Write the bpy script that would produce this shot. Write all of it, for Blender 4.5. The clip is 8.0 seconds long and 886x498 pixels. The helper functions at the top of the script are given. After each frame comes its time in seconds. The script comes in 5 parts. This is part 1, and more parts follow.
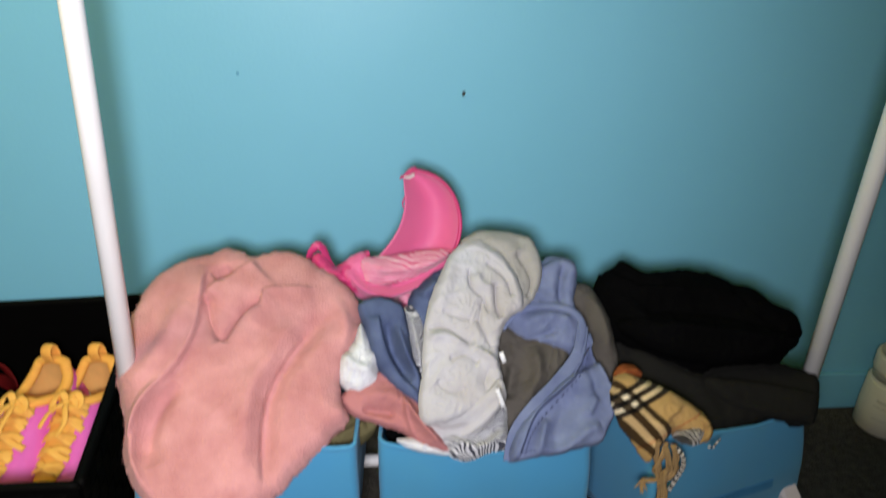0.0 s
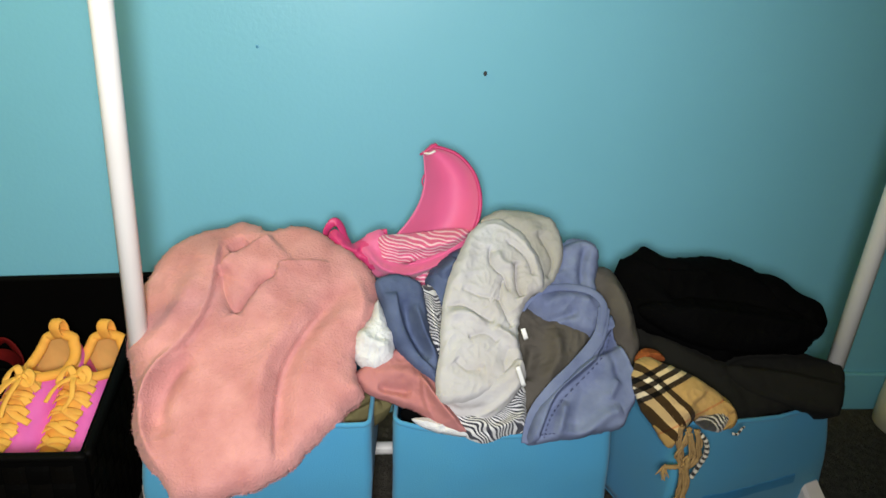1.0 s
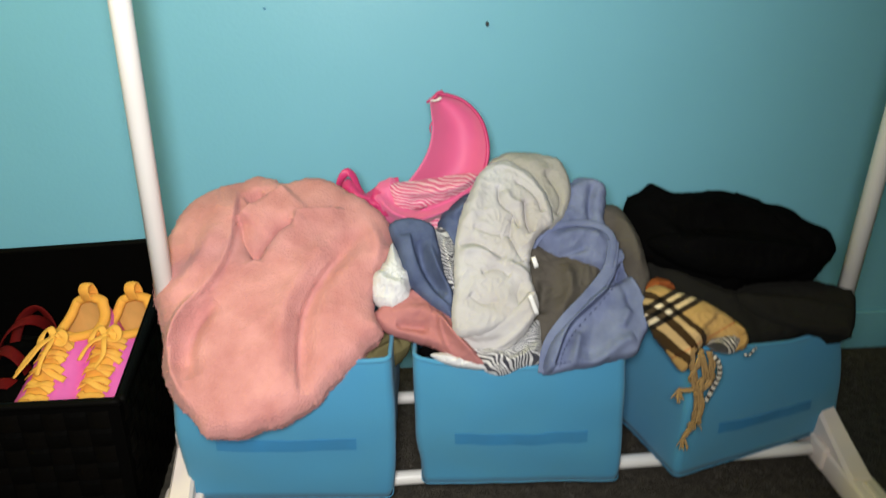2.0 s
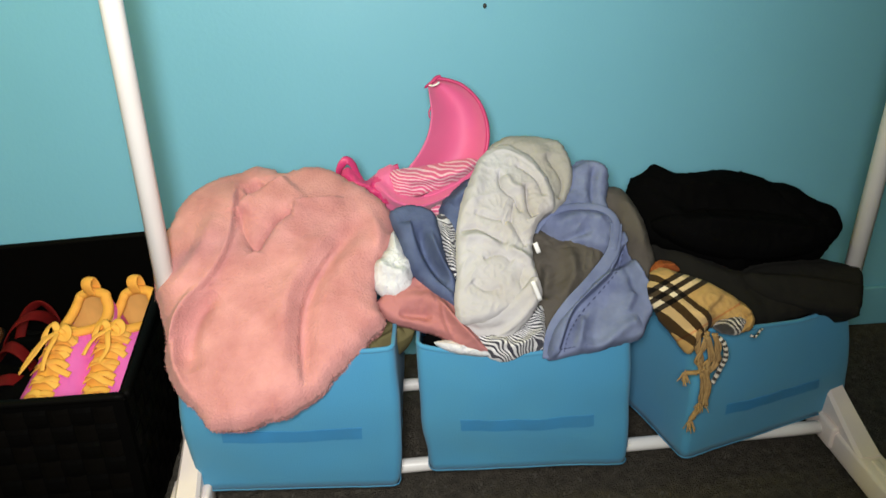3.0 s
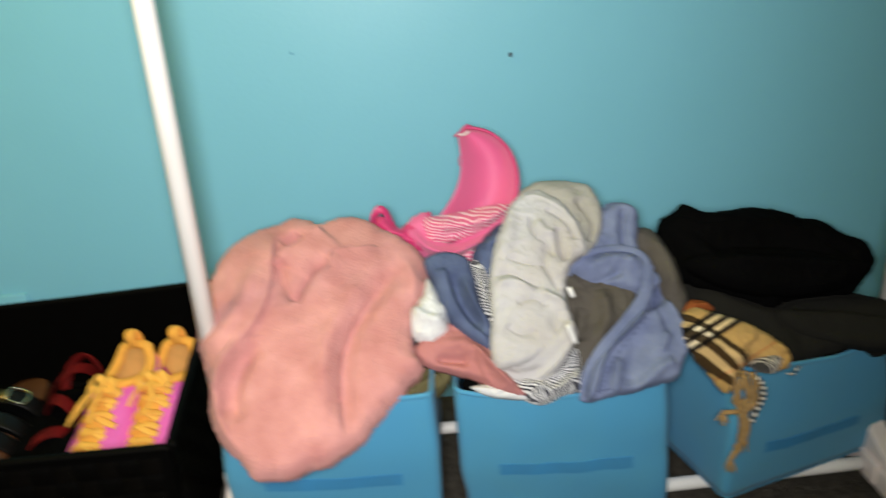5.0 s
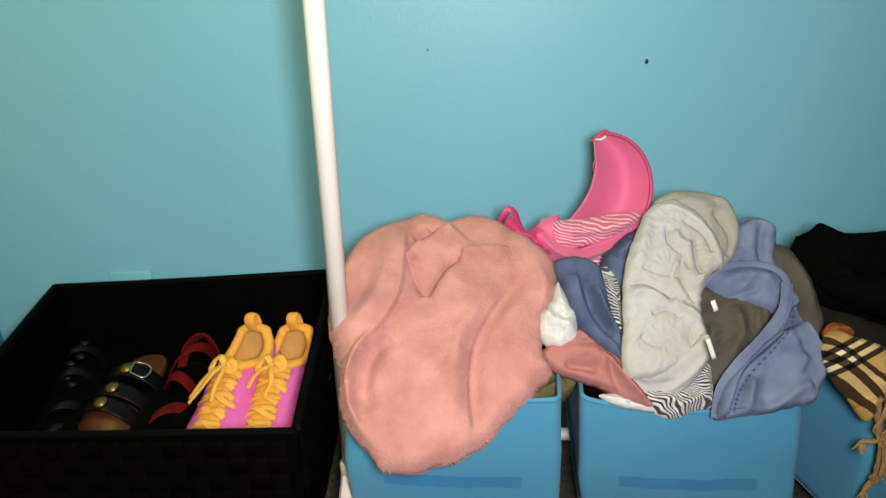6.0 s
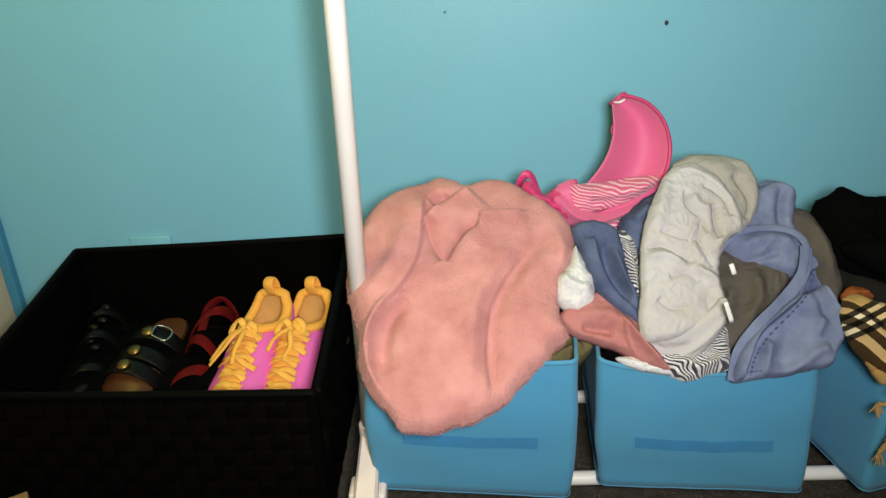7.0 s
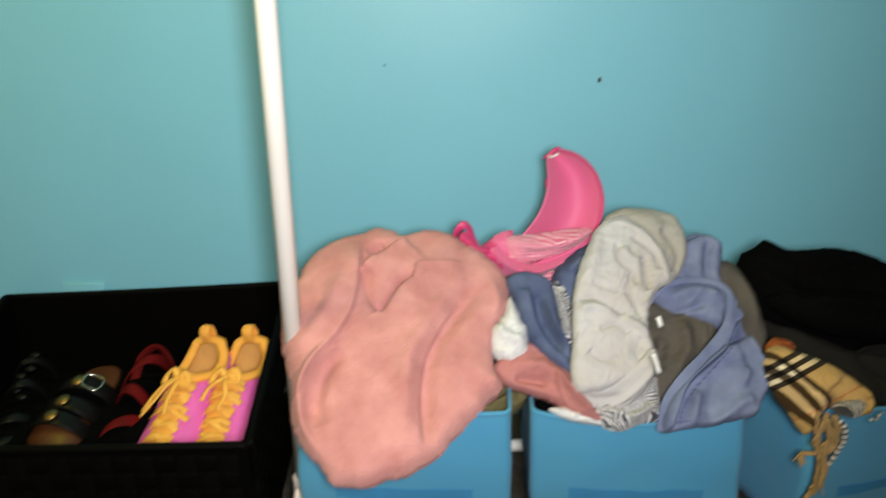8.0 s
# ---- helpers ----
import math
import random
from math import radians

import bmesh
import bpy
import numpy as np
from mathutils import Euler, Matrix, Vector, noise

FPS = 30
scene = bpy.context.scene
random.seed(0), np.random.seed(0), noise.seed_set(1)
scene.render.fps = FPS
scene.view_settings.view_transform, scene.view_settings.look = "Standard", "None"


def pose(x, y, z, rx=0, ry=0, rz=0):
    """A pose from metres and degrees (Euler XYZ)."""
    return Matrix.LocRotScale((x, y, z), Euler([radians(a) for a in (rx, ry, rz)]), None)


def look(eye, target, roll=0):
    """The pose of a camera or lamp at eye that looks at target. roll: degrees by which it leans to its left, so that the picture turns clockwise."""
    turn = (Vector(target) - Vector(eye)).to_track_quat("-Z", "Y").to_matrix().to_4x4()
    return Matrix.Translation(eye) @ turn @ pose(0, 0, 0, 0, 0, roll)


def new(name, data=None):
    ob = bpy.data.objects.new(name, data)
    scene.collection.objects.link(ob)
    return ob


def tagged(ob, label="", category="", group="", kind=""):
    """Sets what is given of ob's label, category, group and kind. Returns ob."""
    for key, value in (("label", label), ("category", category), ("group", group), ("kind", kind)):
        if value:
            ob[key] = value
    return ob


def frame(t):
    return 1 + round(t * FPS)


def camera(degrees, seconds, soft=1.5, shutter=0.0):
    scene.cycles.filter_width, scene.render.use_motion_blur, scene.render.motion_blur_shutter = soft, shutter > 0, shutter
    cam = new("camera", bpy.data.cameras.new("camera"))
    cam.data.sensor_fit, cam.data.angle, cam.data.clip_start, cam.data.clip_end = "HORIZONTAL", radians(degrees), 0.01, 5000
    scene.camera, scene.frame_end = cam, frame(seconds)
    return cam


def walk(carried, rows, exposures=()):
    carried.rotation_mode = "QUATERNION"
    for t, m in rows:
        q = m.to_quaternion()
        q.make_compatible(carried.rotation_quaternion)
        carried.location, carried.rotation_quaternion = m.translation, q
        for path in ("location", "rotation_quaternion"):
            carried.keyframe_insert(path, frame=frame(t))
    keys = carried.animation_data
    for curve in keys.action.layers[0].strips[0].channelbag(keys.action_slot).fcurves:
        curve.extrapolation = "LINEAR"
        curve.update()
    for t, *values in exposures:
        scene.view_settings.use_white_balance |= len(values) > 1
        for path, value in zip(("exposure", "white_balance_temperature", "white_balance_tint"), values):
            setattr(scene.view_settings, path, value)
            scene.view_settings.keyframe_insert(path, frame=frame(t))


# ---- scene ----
cam = camera(59.0, 8.0, soft=1.5, shutter=0.7)
# seconds, eye (x, y, z), yaw, pitch, roll
PATH = [
    (0.0, -0.2072, -1.1803, 0.9573, -6.66, -26.60, -3.06),
    (0.5, -0.2129, -1.1729, 0.9075, -6.32, -28.88, -3.19),
    (1.0, -0.2271, -1.1809, 0.8997, -5.95, -25.51, -4.09),
    (1.5, -0.2274, -1.2170, 0.8663, -5.20, -24.79, -4.54),
    (2.0, -0.2199, -1.2419, 0.8450, -5.85, -25.72, -0.95),
    (2.1, -0.2216, -1.2384, 0.8438, -6.27, -27.06, -0.38),
    (2.2, -0.2226, -1.2364, 0.8431, -6.51, -27.82, -0.06),
    (3.3, -0.2088, -1.2310, 0.8495, -5.90, -26.32, 0.49),
    (3.5, -0.2115, -1.2392, 0.8445, -6.28, -25.62, 0.22),
    (4.0, -0.2142, -1.2428, 0.8495, -6.13, -24.36, 0.33),
    (4.5, -0.2147, -1.2459, 0.8480, -6.19, -24.08, 0.39),
    (5.0, -0.2247, -1.2406, 0.8722, -5.04, -24.60, 2.62),
    (5.2, -0.2581, -1.2399, 0.8891, -1.12, -23.94, 4.13),
    (6.3, -0.3332, -1.2338, 0.8646, 0.23, -24.49, 0.40),
    (6.5, -0.3350, -1.2378, 0.8659, 0.99, -25.88, 1.03),
    (7.0, -0.3347, -1.2388, 0.8674, 1.05, -26.57, 1.44),
    (7.5, -0.3319, -1.2344, 0.8779, 0.59, -26.37, 1.25),
    (8.0, -0.3093, -1.2407, 0.8850, -1.81, -23.72, -0.32),
]
walk(cam, [(t, pose(x, y, z, 90 + pitch, roll, yaw)) for t, x, y, z, yaw, pitch, roll in PATH], exposures=[(0.0, -0.20, 6100, 18), (0.5, -0.15, 6230, 14), (1.0, -0.11, 6350, 10), (2.0, -0.10, 6580, 10), (3.5, -0.05, 6580, 10), (5.0, -0.07, 6600, 10), (6.5, -0.15, 6750, 10), (8.0, -0.16, 6700, 10)])

# ---- light ----
world = bpy.data.worlds.new("dim_room")
world.use_nodes = True
world.node_tree.nodes["Background"].inputs["Color"].default_value = (1.0, 0.8, 0.6, 1)
world.node_tree.nodes["Background"].inputs["Strength"].default_value = 0.02
scene.world = world


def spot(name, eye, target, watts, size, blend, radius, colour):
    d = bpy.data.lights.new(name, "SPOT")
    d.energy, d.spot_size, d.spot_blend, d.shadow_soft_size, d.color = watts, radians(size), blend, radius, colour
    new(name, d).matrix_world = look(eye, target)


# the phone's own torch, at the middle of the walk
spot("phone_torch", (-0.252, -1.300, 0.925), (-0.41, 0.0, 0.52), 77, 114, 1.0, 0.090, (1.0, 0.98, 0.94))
# a weak warm light with no seen source, added to tint the left wall green
d = bpy.data.lights.new("left_tint_light", "POINT")
d.energy, d.shadow_soft_size, d.color = 16, 0.12, (0.96, 0.88, 0.10)
new("left_tint_light", d).location = (-1.04, -0.50, 1.65)


# ---- materials ----
def shader(name, colour, rough=0.6, metal=0.0, second=None, scale=6.0, fine=0.0, fine_scale=400.0, sheen=0.0, bump=0.3, spec=0.5, coords="Object", wear=0.5):
    """A material with slow colour variation, fine grain relief and, for cloth, sheen."""
    m = bpy.data.materials.new(name)
    m.use_nodes = True
    n, l = m.node_tree.nodes, m.node_tree.links
    b = n["Principled BSDF"]
    b.inputs["Roughness"].default_value, b.inputs["Metallic"].default_value = rough, metal
    b.inputs["Specular IOR Level"].default_value = spec
    b.inputs["Sheen Weight"].default_value = sheen
    b.inputs["Sheen Roughness"].default_value = 0.6
    tc = n.new("ShaderNodeTexCoord")
    slow = n.new("ShaderNodeTexNoise")
    slow.inputs["Scale"].default_value, slow.inputs["Detail"].default_value = scale, 5
    l.new(tc.outputs[coords], slow.inputs["Vector"])
    ramp = n.new("ShaderNodeValToRGB")
    ramp.color_ramp.elements[0].position, ramp.color_ramp.elements[1].position = 0.5 - wear * 0.5, 0.5 + wear * 0.5
    second = second or [c * 0.8 for c in colour]
    ramp.color_ramp.elements[0].color, ramp.color_ramp.elements[1].color = (*second, 1), (*colour, 1)
    l.new(slow.outputs["Fac"], ramp.inputs["Fac"])
    l.new(ramp.outputs["Color"], b.inputs["Base Color"])
    if fine:
        grain = n.new("ShaderNodeTexNoise")
        grain.inputs["Scale"].default_value, grain.inputs["Detail"].default_value = fine_scale, 3
        l.new(tc.outputs[coords], grain.inputs["Vector"])
        bp = n.new("ShaderNodeBump")
        bp.inputs["Strength"].default_value, bp.inputs["Distance"].default_value = bump, fine
        l.new(grain.outputs["Fac"], bp.inputs["Height"])
        l.new(bp.outputs["Normal"], b.inputs["Normal"])
    return m


def striped(name, pale, dark, period, angle, warp, share=0.5, rough=0.8):
    """Woven stripes that follow the cloth's own UV, bent by slow noise."""
    m = shader(name, pale, rough, fine=0.0006, fine_scale=900, sheen=0.2)
    n, l = m.node_tree.nodes, m.node_tree.links
    uv = n.new("ShaderNodeUVMap")
    turn = n.new("ShaderNodeMapping")
    turn.inputs["Rotation"].default_value = (0, 0, radians(angle))
    l.new(uv.outputs["UV"], turn.inputs["Vector"])
    bend = n.new("ShaderNodeTexNoise")
    bend.inputs["Scale"].default_value, bend.inputs["Detail"].default_value = 28, 1
    l.new(turn.outputs["Vector"], bend.inputs["Vector"])
    sep = n.new("ShaderNodeSeparateXYZ")
    l.new(turn.outputs["Vector"], sep.inputs["Vector"])
    add = n.new("ShaderNodeMath")
    add.operation = "MULTIPLY_ADD"
    add.inputs[1].default_value = warp
    l.new(bend.outputs["Fac"], add.inputs[0])
    l.new(sep.outputs["Y"], add.inputs[2])
    div = n.new("ShaderNodeMath")
    div.operation = "DIVIDE"
    div.inputs[1].default_value = period
    l.new(add.outputs[0], div.inputs[0])
    fr = n.new("ShaderNodeMath")
    fr.operation = "FRACT"
    l.new(div.outputs[0], fr.inputs[0])
    ramp = n.new("ShaderNodeValToRGB")
    ramp.color_ramp.interpolation = "CONSTANT"
    ramp.color_ramp.elements[0].color, ramp.color_ramp.elements[1].color = (*pale, 1), (*dark, 1)
    ramp.color_ramp.elements[1].position = share
    l.new(fr.outputs[0], ramp.inputs["Fac"])
    l.new(ramp.outputs["Color"], n["Principled BSDF"].inputs["Base Color"])
    return m


def plaid(name):
    """Camel check: pale and black stripe groups crossing at right angles, on the cloth's UV."""
    m = shader(name, (0.5, 0.3, 0.1), 0.95, fine=0.0012, fine_scale=900, sheen=0.03, spec=0.1)
    n, l = m.node_tree.nodes, m.node_tree.links
    uv = n.new("ShaderNodeUVMap")
    def bands(axis, shift, field, dark, pale, red):
        dot = n.new("ShaderNodeVectorMath")
        dot.operation = "DOT_PRODUCT"
        dot.inputs[1].default_value = axis
        l.new(uv.outputs["UV"], dot.inputs[0])
        a = n.new("ShaderNodeMath")
        a.operation = "ADD"
        a.inputs[1].default_value = shift
        l.new(dot.outputs["Value"], a.inputs[0])
        d = n.new("ShaderNodeMath")
        d.operation = "DIVIDE"
        d.inputs[1].default_value = 0.13
        l.new(a.outputs[0], d.inputs[0])
        f = n.new("ShaderNodeMath")
        f.operation = "FRACT"
        l.new(d.outputs[0], f.inputs[0])
        r = n.new("ShaderNodeValToRGB")
        r.color_ramp.interpolation = "CONSTANT"
        e = r.color_ramp.elements
        e[0].position, e[0].color = 0.0, (*field, 1)
        e[1].position, e[1].color = 0.40, (*dark, 1)
        for p, c in ((0.450, pale), (0.496, dark), (0.546, pale), (0.592, dark), (0.642, field), (0.965, red), (0.985, field)):
            k = e.new(p)
            k.color = (*c, 1)
        l.new(f.outputs[0], r.inputs["Fac"])
        return r.outputs["Color"]

    mix = n.new("ShaderNodeMix")
    mix.data_type = "RGBA"
    mix.blend_type = "MULTIPLY"
    mix.inputs["Factor"].default_value = 1.0
    l.new(bands((0.438, -0.899, 0), 0.0541, (0.43, 0.265, 0.095), (0.030, 0.020, 0.011), (0.62, 0.47, 0.26), (0.42, 0.18, 0.06)), mix.inputs["A"])
    l.new(bands((0.565, 0.508, 0), -0.0505, (1.0, 1.0, 1.0), (0.10, 0.09, 0.09), (1.2, 1.34, 1.75), (1.0, 1.0, 1.0)), mix.inputs["B"])
    l.new(mix.outputs["Result"], n["Principled BSDF"].inputs["Base Color"])
    return m


WALL = shader("blue_wall_paint", (0.192, 0.490, 0.635), 0.42, second=(0.175, 0.460, 0.592), scale=3, fine=0.0012, fine_scale=140, bump=0.25, spec=0.35)
WALL_DEEP = shader("deep_blue_paint", (0.05, 0.25, 0.42), 0.45, scale=5, fine=0.0006, fine_scale=90)
CREAM = shader("cream_wall_paint", (0.62, 0.55, 0.40), 0.6, scale=3, fine=0.001, fine_scale=120)
CEIL = shader("white_ceiling_paint", (0.75, 0.74, 0.7), 0.8, fine=0.001, fine_scale=100)
CARPET = shader("dark_carpet", (0.095, 0.084, 0.068), 0.95, second=(0.034, 0.031, 0.026), scale=70, fine=0.006, fine_scale=330, bump=0.9, spec=0.1, wear=0.6)
TUFT = shader("carpet_tuft", (0.09, 0.082, 0.07), 0.95, second=(0.03, 0.028, 0.025), scale=40, spec=0.1)
WHITE_METAL = shader("white_powder_coat", (0.80, 0.79, 0.78), 0.38, second=(0.74, 0.72, 0.70), scale=9, fine=0.0003, fine_scale=500)
WHITE_PLASTIC = shader("white_plastic", (0.84, 0.74, 0.70), 0.5, second=(0.76, 0.66, 0.62), scale=12, fine=0.0004, fine_scale=200)
BIN = shader("blue_nonwoven_fabric", (0.044, 0.262, 0.49), 0.75, second=(0.060, 0.265, 0.41), scale=6, fine=0.0010, fine_scale=600, sheen=0.1, bump=0.45)
BIN_IN = shader("blue_fabric_lining", (0.05, 0.24, 0.40), 0.8, scale=7, fine=0.001, fine_scale=600)
HANDLE = shader("deep_blue_webbing", (0.032, 0.225, 0.47), 0.75, second=(0.036, 0.19, 0.36), scale=20, fine=0.001, fine_scale=900)
STRAP = shader("black_woven_strap", (0.0014, 0.0012, 0.0010), 0.6, second=(0.001, 0.001, 0.001), scale=18, fine=0.0004, fine_scale=300, spec=0.05)
STRAP_PALE = shader("paler_black_strap", (0.0026, 0.0021, 0.0016), 0.6, second=(0.0014, 0.0012, 0.001), scale=18, fine=0.0004, fine_scale=300, spec=0.05)
STRAP_IN = shader("black_basket_lining", (0.0016, 0.0015, 0.0014), 0.8, scale=18, fine=0.001, fine_scale=200, spec=0.02)
TOWEL = shader("pink_fleece", (0.63, 0.300, 0.285), 0.95, second=(0.45, 0.180, 0.172), scale=23, fine=0.005, fine_scale=330, sheen=0.12, bump=0.42, spec=0.1, wear=0.45)
GREY = shader("crumpled_grey_linen", (0.53, 0.535, 0.575), 0.9, second=(0.40, 0.372, 0.36), scale=11, fine=0.0012, fine_scale=700, spec=0.2)
GREY_BACK = shader("darker_grey_linen", (0.39, 0.385, 0.37), 0.9, second=(0.31, 0.295, 0.265), scale=9, fine=0.0012, fine_scale=700, spec=0.2)
DENIM = shader("faded_blue_chambray", (0.205, 0.245, 0.375), 0.9, second=(0.105, 0.130, 0.245), scale=24, fine=0.0012, fine_scale=900, spec=0.2)
DENIM_DARK = shader("mid_blue_denim", (0.115, 0.150, 0.260), 0.9, second=(0.045, 0.062, 0.135), scale=22, fine=0.0014, fine_scale=900, spec=0.2)
THREAD = shader("navy_thread", (0.075, 0.09, 0.19), 0.9)
CHARCOAL_BROWN = shader("grey_brown_jersey", (0.105, 0.095, 0.08), 0.92, second=(0.08, 0.07, 0.06), scale=15, fine=0.001, fine_scale=900, spec=0.2)
CHARCOAL = shader("charcoal_jersey", (0.0125, 0.012, 0.0105), 0.95, second=(0.0085, 0.0085, 0.0075), scale=15, fine=0.0012, fine_scale=700, spec=0.15)
BLACK = shader("black_knit", (0.0026, 0.0026, 0.0029), 0.95, second=(0.0018, 0.0018, 0.0018), scale=15, fine=0.002, fine_scale=600, spec=0.02)
WHITE_CLOTH = shader("white_terry_cloth", (0.72, 0.73, 0.75), 0.95, second=(0.6, 0.61, 0.64), scale=25, fine=0.003, fine_scale=400, bump=0.6, spec=0.12)
DUSTY = shader("dusty_pink_cloth", (0.48, 0.205, 0.20), 0.92, second=(0.38, 0.150, 0.147), scale=18, fine=0.0014, fine_scale=700, spec=0.12)
OLIVE = shader("olive_cotton", (0.15, 0.13, 0.06), 0.92, second=(0.11, 0.095, 0.045), scale=18, fine=0.0014, fine_scale=700, spec=0.12)
MAGENTA = shader("magenta_microfibre", (0.66, 0.120, 0.280), 0.6, second=(0.60, 0.095, 0.24), scale=12, fine=0.0004, fine_scale=900, sheen=0.25)
MAGENTA_DARK = shader("magenta_elastic", (0.60, 0.045, 0.18), 0.5, second=(0.50, 0.035, 0.14), scale=25, fine=0.0006, fine_scale=700)
BRA_STRIPE = striped("pink_striped_lining", (0.78, 0.50, 0.56), (0.62, 0.10, 0.22), 0.0056, 12, 0.026, 0.36)
NAVY_STRIPE = striped("navy_white_stripes", (0.66, 0.66, 0.68), (0.015, 0.016, 0.035), 0.0040, 35, 0.045, 0.5)
PLAID = plaid("camel_check_wool")
RUST = shader("rust_red_wool", (0.30, 0.075, 0.022), 0.92, second=(0.24, 0.075, 0.022), scale=60, fine=0.001, fine_scale=800, spec=0.1)
CAMEL_CLOTH = shader("camel_wool_cloth", (0.40, 0.25, 0.09), 0.92, second=(0.33, 0.20, 0.07), scale=60, fine=0.001, fine_scale=900, spec=0.1)
CAMEL = shader("camel_wool_yarn", (0.36, 0.23, 0.09), 0.95, second=(0.24, 0.145, 0.055), scale=120, fine=0.001, fine_scale=800)
YARN_DARK = striped("black_white_yarn", (0.6, 0.55, 0.45), (0.02, 0.018, 0.015), 0.012, 0, 0.0)
CHECK = striped("black_white_check", (0.46, 0.42, 0.36), (0.02, 0.018, 0.015), 0.008, 40, 0.07, 0.4)
LABEL = shader("white_satin_label", (0.78, 0.78, 0.78), 0.5)
SHOE_PINK = shader("magenta_shoe_mesh", (0.80, 0.14, 0.52), 0.6, second=(0.72, 0.11, 0.45), scale=30, fine=0.0012, fine_scale=1100, bump=0.6)
SHOE_ORANGE = shader("orange_shoe_lining", (0.90, 0.45, 0.075), 0.8, second=(0.84, 0.37, 0.055), scale=30, fine=0.001, fine_scale=900)
SHOE_INSIDE = shader("tan_insole", (0.82, 0.45, 0.13), 0.85, scale=30, fine=0.001, fine_scale=900)
LACE = shader("orange_flat_lace", (0.92, 0.50, 0.095), 0.75, second=(0.86, 0.41, 0.065), scale=60, fine=0.001, fine_scale=1200)
SOLE = shader("pale_rubber_sole", (0.55, 0.52, 0.50), 0.6, fine=0.0005, fine_scale=300)
LEATHER = shader("brown_leather", (0.095, 0.032, 0.009), 0.42, second=(0.055, 0.018, 0.006), scale=22, fine=0.0008, fine_scale=300)
BLACK_LEATHER = shader("black_leather", (0.004, 0.0038, 0.0036), 0.4, scale=22, fine=0.0006, fine_scale=300, spec=0.18)
RED = shader("red_strap_fabric", (0.15, 0.005, 0.005), 0.7, second=(0.06, 0.003, 0.003), scale=25, fine=0.0008, fine_scale=700, spec=0.12)
BRASS = shader("aged_brass", (0.30, 0.20, 0.07), 0.40, metal=1.0, second=(0.20, 0.13, 0.045), scale=60)
STEEL = shader("polished_steel", (0.55, 0.52, 0.42), 0.25, metal=1.0)
CARD = shader("brown_cardboard", (0.30, 0.19, 0.09), 0.85, second=(0.25, 0.155, 0.07), scale=14, fine=0.0006, fine_scale=200)
TUB = shader("off_white_tub_plastic", (0.66, 0.62, 0.52), 0.45, second=(0.58, 0.54, 0.45), scale=10, fine=0.0003, fine_scale=200)
TUB_BAND = shader("translucent_grey_neck", (0.36, 0.34, 0.27), 0.4, scale=10)
PRINT = shader("black_print", (0.03, 0.03, 0.03), 0.6)
PRINT_GREY = shader("grey_print", (0.33, 0.31, 0.27), 0.6)


# ---- building helpers ----
def link(name, bm, material, at=(0, 0, 0), smooth=True):
    me = bpy.data.meshes.new(name)
    bmesh.ops.translate(bm, verts=bm.verts, vec=-Vector(at))
    bm.to_mesh(me)
    bm.free()
    me.materials.append(material)
    if smooth:
        me.polygons.foreach_set("use_smooth", [True] * len(me.polygons))
    ob = new(name, me)
    ob.location = at
    return ob


def world_at(ob):
    return ob.location if ob.parent is None else world_at(ob.parent) + ob.location


def part(name, bm, material, parent, label="", smooth=True):
    """One mesh, given in world metres, as a part of a thing or of a part."""
    base = world_at(parent)
    ob = link(name, bm, material, base, smooth)
    ob.location = (0, 0, 0)
    ob.parent = parent
    if label:
        ob["label"] = label
    return ob


def thing(name, at, label, category, group="", kind=""):
    ob = new(name)
    ob.empty_display_size = 0.05
    ob.location = at
    return tagged(ob, label, category, group, kind)


def block(lo, hi, bevel=0.0, turn=None, segments=2):
    bm = bmesh.new()
    bmesh.ops.create_cube(bm, size=1)
    mid, size = (Vector(lo) + Vector(hi)) / 2, Vector(hi) - Vector(lo)
    for v in bm.verts:
        v.co = Vector([v.co[i] * size[i] for i in range(3)])
    if bevel:
        bmesh.ops.bevel(bm, geom=bm.edges, offset=bevel, segments=segments, profile=0.5, affect="EDGES")
    if turn:
        bmesh.ops.transform(bm, matrix=pose(0, 0, 0, *turn), verts=bm.verts)
    bmesh.ops.translate(bm, verts=bm.verts, vec=mid)
    return bm


def smooth_line(points, count, closed=False):
    """A Catmull-Rom curve through the points, as an array."""
    p = np.array(points, float)
    n = len(p)
    spans = n if closed else n - 1
    out = []
    for i in range(count):
        s = i / count * spans if closed else i / (count - 1) * spans
        k = min(int(s), spans - 1)
        f = s - k
        if closed:
            a, b, c, e = p[(k - 1) % n], p[k % n], p[(k + 1) % n], p[(k + 2) % n]
        else:
            a, b, c, e = p[max(k - 1, 0)], p[k], p[k + 1], p[min(k + 2, n - 1)]
        out.append(0.5 * (2 * b + (c - a) * f + (2 * a - 5 * b + 4 * c - e) * f * f + (3 * b - a - 3 * c + e) * f ** 3))
    return np.array(out)


